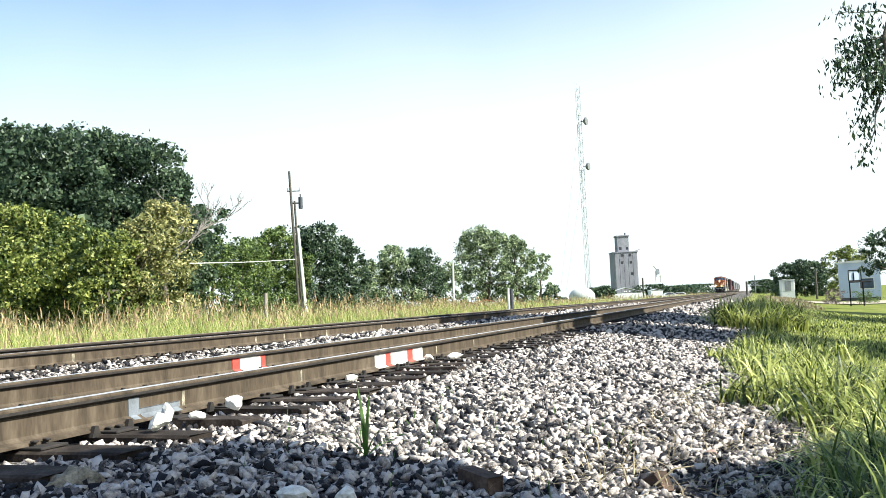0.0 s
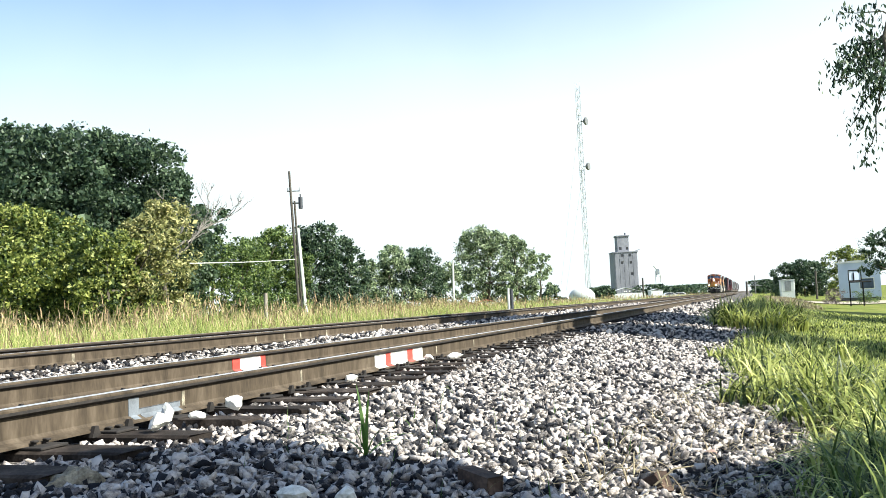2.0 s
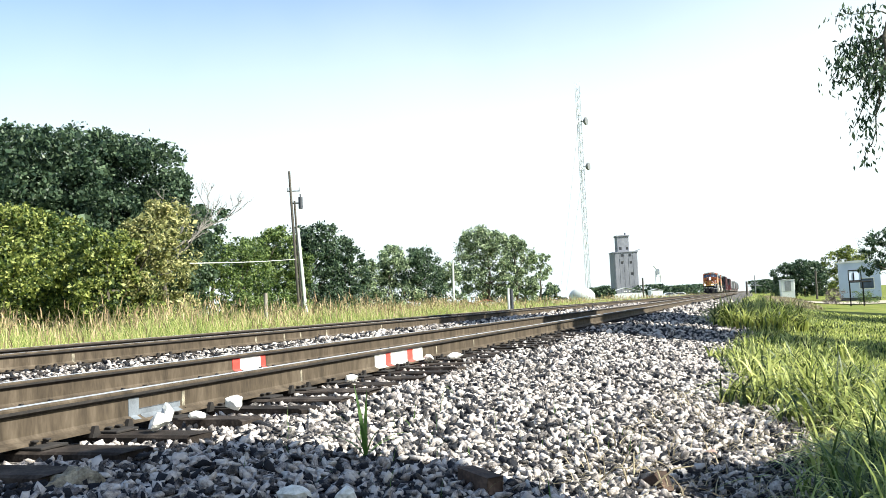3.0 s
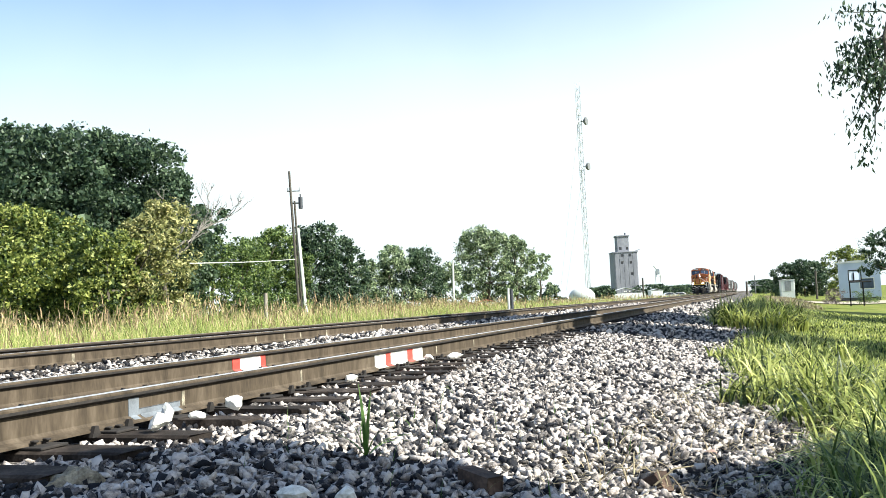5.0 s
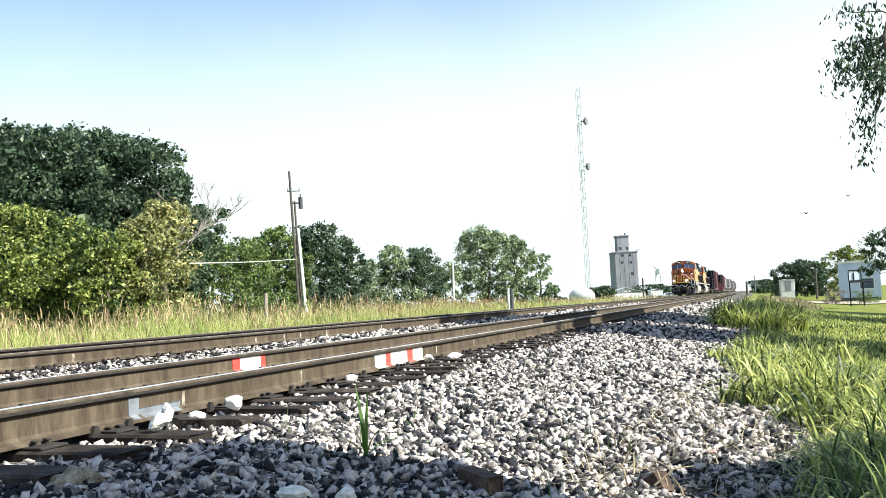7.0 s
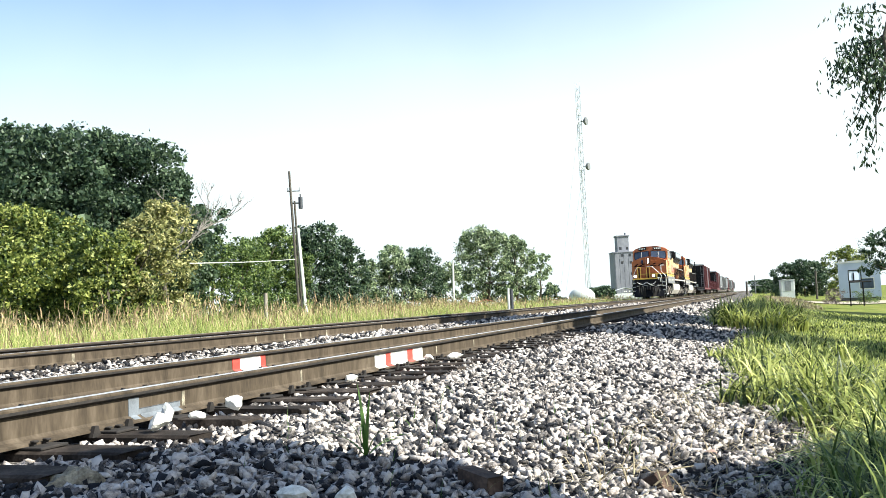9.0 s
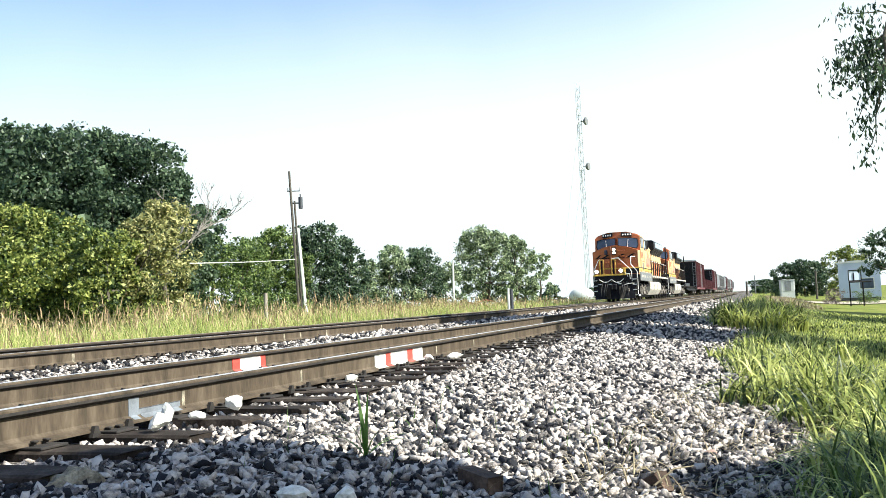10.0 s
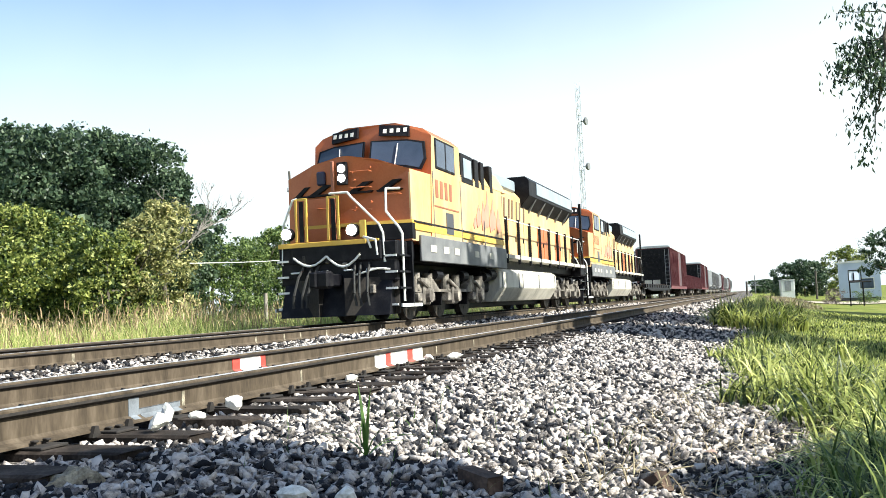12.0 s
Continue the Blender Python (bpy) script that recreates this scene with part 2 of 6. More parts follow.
def box(bm, x0, x1, y0, y1, z0, z1, bevel=0.0, mi=0):
    g = bmesh.ops.create_cube(bm, size=1)
    vs = g["verts"]
    for v in vs:
        v.co = Vector((x0 + (v.co.x + 0.5) * (x1 - x0), y0 + (v.co.y + 0.5) * (y1 - y0), z0 + (v.co.z + 0.5) * (z1 - z0)))
    fs = {f for v in vs for f in v.link_faces}
    for f in fs:
        f.material_index = mi
    if bevel:
        es = list({e for v in vs for e in v.link_edges})
        r = bmesh.ops.bevel(bm, geom=es, offset=bevel, segments=1, affect="EDGES", profile=0.5)
        for f in r["faces"]:
            f.material_index = mi
    return vs


def prism(bm, poly, axis, a, b, mi=0):
    """Extrude a polygon along axis from a to b; poly gives the other two coordinates in order."""
    def at(u, v, w):
        return {"x": (w, u, v), "y": (u, w, v), "z": (u, v, w)}[axis]
    lo = [bm.verts.new(at(u, v, a)) for u, v in poly]
    hi = [bm.verts.new(at(u, v, b)) for u, v in poly]
    n = len(poly)
    fs = [bm.faces.new(lo), bm.faces.new(hi[::-1])]
    for i in range(n):
        fs.append(bm.faces.new((lo[i], hi[i], hi[(i + 1) % n], lo[(i + 1) % n])))
    for f in fs:
        f.material_index = mi
    bmesh.ops.recalc_face_normals(bm, faces=fs)
    return fs


def rod(bm, p, q, r0, r1=None, n=8, mi=0, caps=True):
    p, q = Vector(p), Vector(q)
    r1 = r0 if r1 is None else r1
    d = q - p
    m = Matrix.Translation((p + q) / 2) @ d.to_track_quat("Z", "Y").to_matrix().to_4x4()
    g = bmesh.ops.create_cone(bm, cap_ends=caps, segments=n, radius1=r0, radius2=r1, depth=d.length, matrix=m)
    for v in g["verts"]:
        for f in v.link_faces:
            f.material_index = mi


def tube(bm, pts, r, n=6, r1=None):
    r1 = r if r1 is None else r1
    k = len(pts) - 1
    for i in range(k):
        a = r + (r1 - r) * i / k
        b = r + (r1 - r) * (i + 1) / k
        rod(bm, pts[i], pts[i + 1], a, b, n)


def np_mesh(name, verts, faces, mats, index=None):
    """A mesh from arrays: verts (n, 3), faces (m, 3 or 4)."""
    me = bpy.data.meshes.new(name)
    k = faces.shape[1]
    me.vertices.add(len(verts))
    me.vertices.foreach_set("co", np.ascontiguousarray(verts, np.float32).ravel())
    me.loops.add(faces.size)
    me.loops.foreach_set("vertex_index", np.ascontiguousarray(faces, np.int32).ravel())
    me.polygons.add(len(faces))
    me.polygons.foreach_set("loop_start", np.arange(0, faces.size, k, dtype=np.int32))
    if index is not None:
        me.polygons.foreach_set("material_index", np.ascontiguousarray(index, np.int32))
    me.update(calc_edges=True)
    me.validate()
    for m in mats:
        me.materials.append(m)
    return me


def ribbons(base, height, width, lean, rng, seg=3, droop=0.5):
    """Grass blades: tapered, bent ribbons. base (n, 3), the rest (n,)."""
    n = len(base)
    az = rng.uniform(0, 2 * np.pi, n)
    face = az + np.pi / 2 + rng.normal(0, 0.5, n)
    V, F = [], []
    for k in range(seg + 1):
        t = k / seg
        out = lean * (t ** 2)
        up = height * (t - droop * np.minimum(lean / np.maximum(height, 1e-3), 1.0) * t ** 3 * 0.6)
        c = base + np.stack([np.cos(az) * out, np.sin(az) * out, up], 1)
        w = (width * (1 - t ** 1.6) + 0.0006)[:, None] * np.stack([np.cos(face), np.sin(face), 0 * az], 1) / 2
        V += [c - w, c + w]
    V = np.stack(V, 1)
    idx = np.arange(n)[:, None] * (2 * seg + 2)
    for k in range(seg):
        F.append(idx + np.array([[2 * k, 2 * k + 1, 2 * k + 3, 2 * k + 2]]))
    return V.reshape(-1, 3), np.stack(F, 1).reshape(-1, 4)


def leaves(cent, size, rng, aspect=0.55, hang=0.0):
    """Folded, pointed leaves of four corners at the points given."""
    n = len(cent)
    d = rng.normal(0, 1, (n, 3))
    d[:, 2] -= hang
    d /= np.linalg.norm(d, axis=1)[:, None]
    s = np.cross(d, rng.normal(0, 1, (n, 3)))
    s /= np.linalg.norm(s, axis=1)[:, None]
    up = np.cross(d, s)
    L = size[:, None]
    V = np.stack([cent - d * L / 2, cent + s * L * aspect / 2 + up * L * 0.08, cent + d * L / 2, cent - s * L * aspect / 2 + up * L * 0.08], 1)
    F = np.arange(n)[:, None] * 4 + np.array([[0, 1, 2, 3]])
    return V.reshape(-1, 3), F


# ---- ground ----
PROFILE_Y = [-400, -30, -9, -5, -2, -0.6, 0.3, 2.25, 2.7, 5.5, 6.4, 6.9, 9.7, 10.3, 11.6, 16, 60, 400]
PROFILE_Z = [-1.6, -1.55, -1.5, -1.15, -0.80, -0.68, -0.62, -0.372, -0.345, -0.335, -0.272, -0.235, -0.235, -0.34, -0.75, -0.85, -0.9, -0.9]


def ground_z(x, y):
    return np.interp(y, PROFILE_Y, PROFILE_Z)


def strip(name, ys, mat, label, category, x0=-60, x1=1600, jitter=0.0, xs=None):
    xs = np.concatenate([np.arange(x0, 40, 0.5), np.arange(40, 150, 4), np.arange(150, x1 + 1, 50)]) if xs is None else xs
    ys = np.array(ys)
    X, Y = np.meshgrid(xs, ys, indexing="ij")
    Z = ground_z(X, Y)
    rng = np.random.default_rng(4)
    Z = Z + jitter * rng.normal(0, 1, Z.shape)
    a, b = X.shape
    i = np.arange(a * b).reshape(a, b)
    F = np.stack([i[:-1, :-1], i[1:, :-1], i[1:, 1:], i[:-1, 1:]], -1).reshape(-1, 4)
    ob = new(name, np_mesh(name, np.stack([X, Y, Z], -1).reshape(-1, 3), F, [mat]))
    return tagged(ob, label, category, kind="structure")


GROUND = strip("ground", [-1500, -400, -120, -60, -30, -20, -14, -9, -7, -5, -3.5, -2, -1.2, -0.6, 0.3, 2, 6, 10.3, 11.6, 13, 16, 30, 60, 120, 400, 1500], M["lawn"],
               "sunlit mown lawn and meadow ground beside the railway", "ground", x0=-200, x1=3000)
GROUND.location.z = -0.035
BALLAST = strip("ballast_bed", np.concatenate([np.arange(-0.2, 2.8, 0.1), np.arange(2.8, 10.4, 0.2), [10.8, 11.2]]), M["bed"],
                "grey crushed stone ballast bed under two tracks", "ballast", jitter=0.008, x0=-20, x1=1200)


# ---- ballast stones ----
def stone_templates(rng, n):
    """Angular shards: convex hulls of a few random corners."""
    out = []
    for _ in range(n):
        bm = bmesh.new()
        k = int(rng.integers(9, 12))
        i = np.arange(k) + 0.5
        lat, lon = np.arccos(1 - 2 * i / k), 2.39996 * i + rng.uniform(0, 6.28)
        q = np.stack([np.cos(lon) * np.sin(lat), np.sin(lon) * np.sin(lat), np.cos(lat)], 1) + rng.normal(0, 0.2, (k, 3))
        q = q / np.linalg.norm(q, axis=1)[:, None] * rng.uniform(0.86, 1.08, (k, 1))
        for p in q * np.array([1.62, 0.96, 0.52]):
            bm.verts.new(p)
        bmesh.ops.convex_hull(bm, input=bm.verts)
        bmesh.ops.delete(bm, geom=[v for v in bm.verts if not v.link_faces], context="VERTS")
        bmesh.ops.triangulate(bm, faces=bm.faces)
        bm.verts.index_update()
        V = np.array([v.co[:] for v in bm.verts])
        F = np.array([[v.index for v in f.verts] for f in bm.faces])
        out.append((V, F))
        bm.free()
    return out


def turns(rng, n):
    """Random turns; most stones lie on a flat side."""
    q = rng.normal(0, 1, (n, 4)) * np.array([1.6, 0.7, 0.7, 1.6])
    q /= np.linalg.norm(q, axis=1)[:, None]
    w, x, y, z = q.T
    return np.stack([np.stack([1 - 2 * (y * y + z * z), 2 * (x * y - z * w), 2 * (x * z + y * w)], -1),
                     np.stack([2 * (x * y + z * w), 1 - 2 * (x * x + z * z), 2 * (y * z - x * w)], -1),
                     np.stack([2 * (x * z - y * w), 2 * (y * z + x * w), 1 - 2 * (x * x + y * y)], -1)], 1)


def scatter_stones():
    rng = np.random.default_rng(11)
    T = stone_templates(rng, 24)
    P, S = [], []

    def field(x0, x1, y0, y1, per, size, lift=0.0):
        n = int((x1 - x0) * (y1 - y0) * per)
        x, y = rng.uniform(x0, x1, n), rng.uniform(y0, y1, n)
        s = size * np.exp(np.clip(rng.normal(0, 0.28, n), -0.6, 0.5))
        P.append(np.stack([x, y, ground_z(x, y) + s * rng.uniform(-0.3, 1.05, n) + lift], 1))
        S.append(s)

    field(2.4, 5.0, -0.5, 3.25, 1650, 0.0200)
    field(5.0, 9.0, -0.3, 3.25, 1450, 0.0210)
    field(9.0, 16.0, 0.1, 3.2, 900, 0.0245)
    field(16.0, 30.0, 0.1, 3.1, 240, 0.036)
    field(30.0, 70.0, 0.2, 3.1, 60, 0.055)
    field(2.0, 12.0, 3.45, 4.8, 260, 0.030)
    field(2.0, 14.0, 4.95, 7.45, 360, 0.025)
    field(14.0, 30.0, 4.95, 7.45, 170, 0.038)
    field(30.0, 60.0, 4.95, 7.45, 50, 0.05)
    field(4.0, 40.0, 9.1, 10.6, 50, 0.04)
    P, S = np.concatenate(P), np.concatenate(S)
    # ties stand free of stones
    n = len(P)
    on_tie = (np.abs(((P[:, 0] - 0.31) / 0.53 + 0.5) % 1 - 0.5) * 0.53 < 0.115) & (P[:, 1] > 2.75) & (P[:, 1] < 5.5)
    keep = ~on_tie | (rng.uniform(0, 1, n) < 0.16)
    P, S = P[keep], S[keep]
    n = len(P)
    near = np.zeros(n, bool)
    pick = np.nonzero((P[:, 0] > 2.9) & (P[:, 0] < 3.9) & (P[:, 1] > 0.75) & (P[:, 1] < 2.4) & (P[:, 2] - ground_z(P[:, 0], P[:, 1]) > 0.4 * S))[0][:290]
    near[pick] = True
    far = ~near
    k = rng.integers(0, len(T), n)
    R = turns(rng, n)
    VV, FF, count = [], [], 0
    for j, (TV, TF) in enumerate(T):
        w = np.nonzero(far & (k == j))[0]
        V = np.einsum("nij,vj->nvi", R[w], TV) * S[w][:, None, None] + P[w][:, None, :]
        VV.append(V.reshape(-1, 3))
        FF.append((np.arange(len(w))[:, None, None] * len(TV) + TF[None]).reshape(-1, 3) + count)
        count += len(w) * len(TV)
    ob = new("ballast_stones", np_mesh("ballast_stones", np.concatenate(VV), np.concatenate(FF), [M["stone"]]))
    ob.parent = BALLAST
    tagged(ob, "pale grey and pinkish broken ballast stones", kind="stuff")
    meshes = [np_mesh("stone", TV * 0.03, TF, [M["stone_piece"]]) for TV, TF in T]
    for i in np.nonzero(near)[0]:
        st = new("stone", meshes[k[i]])
        st.parent = BALLAST
        st.matrix_basis = Matrix.LocRotScale(P[i], Matrix(R[i].tolist()).to_quaternion(), Vector((1, 1, 1)) * (S[i] / 0.03))


# ---- tracks ----
RAIL_SECTION = [(-0.070, -0.186), (0.070, -0.186), (0.070, -0.176), (0.020, -0.160), (0.009, -0.145), (0.009, -0.050), (0.020, -0.040), (0.037, -0.034),
                (0.037, -0.019), (0.037, -0.010), (0.030, 0.0), (-0.030, 0.0), (-0.037, -0.010), (-0.037, -0.019), (-0.037, -0.034), (-0.020, -0.040), (-0.009, -0.050), (-0.009, -0.145), (-0.020, -0.160), (-0.070, -0.176)]


def rail(track, y, label):
    bm = bmesh.new()
    fs = prism(bm, [(u, v) for u, v in RAIL_SECTION], "x", -20, 1000)
    for f in fs:
        if f.normal.z > 0.9 and f.calc_center_median().z > -0.005:
            f.material_index = 1
        # shadow below the head, painted as a dark band on its lower faces
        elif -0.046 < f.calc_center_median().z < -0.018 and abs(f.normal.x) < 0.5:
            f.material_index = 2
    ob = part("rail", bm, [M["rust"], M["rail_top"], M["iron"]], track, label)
    ob.location = (0, y, 0)
    return ob


def track(y_near, z, first, step, label, ties_near):
    tr = empty("railway_track", 0, y_near + 0.755, z, label, "railway track", kind="structure")
    rails = [rail(tr, -0.755, "rusty steel rail with a worn bright top"), rail(tr, 0.755, "")]
    rng = random.Random(3)
    tm = []
    for _ in range(6):
        bm = bmesh.new()
        box(bm, -0.115, 0.115, -1.40, 1.40, -0.18, 0.0, 0.012)
        for v in bm.verts:
            v.co += Vector((rng.uniform(-0.008, 0.008), rng.uniform(-0.03, 0.03), rng.uniform(-0.006, 0.004)))
        tm.append(mesh_of(bm, "tie", M["tie"]))
    bm = bmesh.new()
    box(bm, -0.09, 0.09, -0.18, 0.18, 0.0, 0.014, 0.003)
    plate = mesh_of(bm, "tie_plate", M["iron"])
    bm = bmesh.new()
    for sx in (-0.05, 0.055):
        box(bm, sx - 0.012, sx + 0.012, -0.012, 0.012, 0, 0.035)
        box(bm, sx - 0.02, sx + 0.02, -0.03, 0.016, 0.03, 0.05, 0.006)
    spike = mesh_of(bm, "spike", M["iron"])
    bm = bmesh.new()
    box(bm, -0.014, 0.014, -0.085, 0.085, -0.03, -0.003, 0.004)
    prism(bm, [(-0.034, -0.03), (0.034, -0.03), (0.012, 0.028), (-0.012, 0.028)], "y", -0.092, -0.068)
    anchor = mesh_of(bm, "rail_anchor", M["iron"])
    top = -0.186 - 0.014
    n = int(60 / step)
    for i in range(n):
        x = first + i * step
        t = new("tie", rng.choice(tm))
        t.parent = tr
        t.matrix_basis = pose(x, rng.uniform(-0.08, 0.06), top, 0, 0, rng.uniform(-1.2, 1.2))
        if x < ties_near:
            for ry in (-0.755, 0.755):
                p = new("tie_plate", plate)
                p.parent = tr
                p.matrix_basis = pose(x, ry, top)
                for sy, turn in ((-0.085, 0), (0.085, 180)):
                    s = new("spike", spike)
                    s.parent = tr
                    s.matrix_basis = pose(x + rng.uniform(-0.015, 0.015), ry + sy, top + 0.004 + rng.uniform(0, 0.012), 0, 0, turn) @ Matrix.Diagonal((0.75, 0.75, 0.5, 1))
                if i % 2:
                    for dx in (-0.135, 0.135):
                        a = new("rail_anchor", anchor)
                        a.parent = tr
                        a.matrix_basis = pose(x + dx, ry, -0.18)
    bm = bmesh.new()
    for i in range(n, n + 260):
        x = first + i * step
        box(bm, x - 0.115, x + 0.115, -1.3, 1.3, top - 0.18, top)
    f = part("far_ties", bm, M["tie"], tr, "dark timber ties")
    tagged(f, kind="stuff")
    return tr, rails


NEAR_Y, FAR_Y, NEAR_Z = 3.363, 7.523, -0.084
near_track, near_rails = track(NEAR_Y, NEAR_Z, 0.31, 0.53, "near railway track with rusty rails on dark timber ties", 16)
far_track, far_rails = track(FAR_Y, 0.0, 0.1, 0.53, "far railway track with rusty rails in ballast", 12)


def paint_mark(rl, x0, x1, z0, z1, mat, label):
    """Paint on the web and head of a rail, a skin a little proud of the steel on the camera's side."""
    bm = bmesh.new()
    if z1 < -0.04:
        prism(bm, [(-0.0125, z0), (-0.0125, z1 - 0.004), (-0.017, z1), (-0.006, z1), (-0.006, z0)], "x", x0, x1)
        part("paint_mark", bm, mat, rl, label)
        bm = bmesh.new()
        prism(bm, [(-0.060, -0.1745), (-0.022, -0.157), (-0.0125, -0.148), (-0.009, -0.150), (-0.018, -0.163), (-0.058, -0.1765)], "x", x0 + 0.01, x1 - 0.02)
        part("paint_mark", bm, mat, rl, label)
        return
    sec = [(-0.0125, -0.150), (-0.0125, -0.052), (-0.022, -0.043), (-0.0405, -0.036), (-0.0405, -0.010), (-0.033, 0.002), (-0.030, 0.0), (-0.036, -0.012), (-0.036, -0.034), (-0.009, -0.050), (-0.009, -0.150)]
    prism(bm, [(u, max(z0, min(z1, v))) for u, v in sec], "x", x0, x1)
    bmesh.ops.remove_doubles(bm, verts=bm.verts, dist=1e-5)
    part("paint_mark", bm, mat, rl, label)
    bm = bmesh.new()
    prism(bm, [(-0.073, -0.178), (-0.022, -0.157), (-0.0125, -0.148), (-0.009, -0.150), (-0.018, -0.163), (-0.070, -0.180)], "x", x0 + 0.01, x1 - 0.02)
    part("paint_mark", bm, mat, rl, label)


for a, b, mt, lb in ((7.74, 8.00, "white_paint", "white paint mark on the rail"), (8.00, 8.13, "red_paint", "red paint mark on the rail"),
                     (8.13, 8.57, "white_paint", "white paint mark on the rail"), (8.57, 8.73, "red_paint", "red paint mark on the rail"),
                     (8.73, 9.02, "white_paint", "white paint mark on the rail")):
    paint_mark(near_rails[0], a, b, -0.15, -0.046, M[mt], lb)
for a, b, mt, lb in ((7.72, 7.86, "red_paint", "red paint mark on the rail"), (7.86, 8.25, "white_paint", "white paint mark on the rail"),
                     (8.25, 8.35, "red_paint", "red paint mark on the rail")):
    paint_mark(near_rails[1], a, b, -0.15, -0.046, M[mt], lb)
paint_mark(near_rails[0], 4.24, 4.33, -0.15, -0.05, M["pale_paint"], "faded white paint mark on the rail")
paint_mark(near_rails[0], 4.33, 4.72, -0.15, -0.115, M["pale_paint"], "faded blue paint smear on the rail")

for x in (12.61, 13.53, 14.11, 15.13, 17.75, 8.52):
    paint_mark(far_rails[0], x, x + 0.05, -0.15, -0.06, M["tan_rock"], "pale drip on the rail")
for x in (4.74, 10.88, 9.46, 6.28):
    paint_mark(near_rails[0], x, x + 0.03, -0.15, -0.06, M["tan_rock"], "pale drip on the rail")


# ---- train ----
TRACK_C = FAR_Y + 0.755
SPEED = 20.6
START = 265.0


def wheelset(parent, x, r, mat):
    bm = bmesh.new()
    rod(bm, (0, -1.0, 0), (0, 1.0, 0), 0.09, n=10)
    for s in (-1, 1):
        rod(bm, (0, s * 0.70, 0), (0, s * 0.83, 0), r, n=28)
        rod(bm, (0, s * 0.675, 0), (0, s * 0.70, 0), r + 0.028, n=28)
        rod(bm, (0, s * 0.83, 0), (0, s * 0.86, 0), r * 0.42, n=14)
        for k in range(5):
            a = k * 2 * math.pi / 5
            box(bm, math.cos(a) * r * 0.65 - 0.06, math.cos(a) * r * 0.65 + 0.06, s * 0.83 - 0.012, s * 0.83 + 0.012, math.sin(a) * r * 0.65 - 0.06, math.sin(a) * r * 0.65 + 0.06)
    ob = part("wheelset", bm, mat, parent)
    ob.location = (x, 0, r)
    ob["radius"] = r
    return ob


def loco_truck(lo, axles):
    bm = bmesh.new()
    a, c = axles[0], axles[-1]
    for s in (-1, 1):
        y0, y1 = s * 1.02, s * 1.22
        y0, y1 = min(y0, y1), max(y0, y1)
        prism(bm, [(a - 0.75, 0.78), (a - 0.55, 0.95), (a + 0.6, 0.92), (a + 1.0, 0.68), (c - 1.0, 0.68), (c - 0.6, 0.92), (c + 0.55, 0.95), (c + 0.75, 0.78), (c + 0.7, 0.62), (a - 0.7, 0.62)], "y", y0, y1)
        for x in axles:
            box(bm, x - 0.22, x + 0.22, s * 1.16 - 0.12, s * 1.16 + 0.12, 0.32, 0.76, 0.03)
            rod(bm, (x, s * 1.24, 0.535), (x, s * 1.38, 0.535), 0.16, n=14)
            for dx in (-0.42, 0.42):
                rod(bm, (x + dx, s * 1.14, 0.66), (x + dx, s * 1.14, 1.05), 0.115, n=12)
                box(bm, x + dx - 0.13, x + dx + 0.13, s * 1.14 - 0.13, s * 1.14 + 0.13, 0.40, 0.60, 0.02)
            rod(bm, (x - 0.5, s * 1.28, 0.9), (x + 0.35, s * 1.28, 0.62), 0.045, n=8)
    frame_ = part("truck_frame", bm, M["truck"], lo, "dusty pale grey truck side frames with springs")
    for s in (-1, 1):
        for x in axles:
            bm = bmesh.new()
            rod(bm, (x + 0.62, s * 1.2, 1.02), (x + 1.05, s * 1.2, 1.02), 0.13, n=12)
            part("brake_cylinder", bm, M["black"], lo)
            bm = bmesh.new()
            box(bm, x - 0.62, x - 0.55, s * 0.95 - 0.15, s * 0.95 + 0.15, 0.3, 0.75)
            part("brake_shoe", bm, M["black"], lo)
    # added black backing for the darkness behind the wheels
    bm = bmesh.new()
    box(bm, a - 0.6, c + 0.6, -0.62, 0.62, 0.24, 1.28, 0.05)
    part("traction_motor", bm, M["black"], lo)
    for x in axles:
        wheelset(lo, x, 0.535, M["wheel"])


def strip_on_side(bm, x0, x1, z0, z1, y, t=0.012):
    box(bm, x0, x1, y - t, y + t, z0, z1)


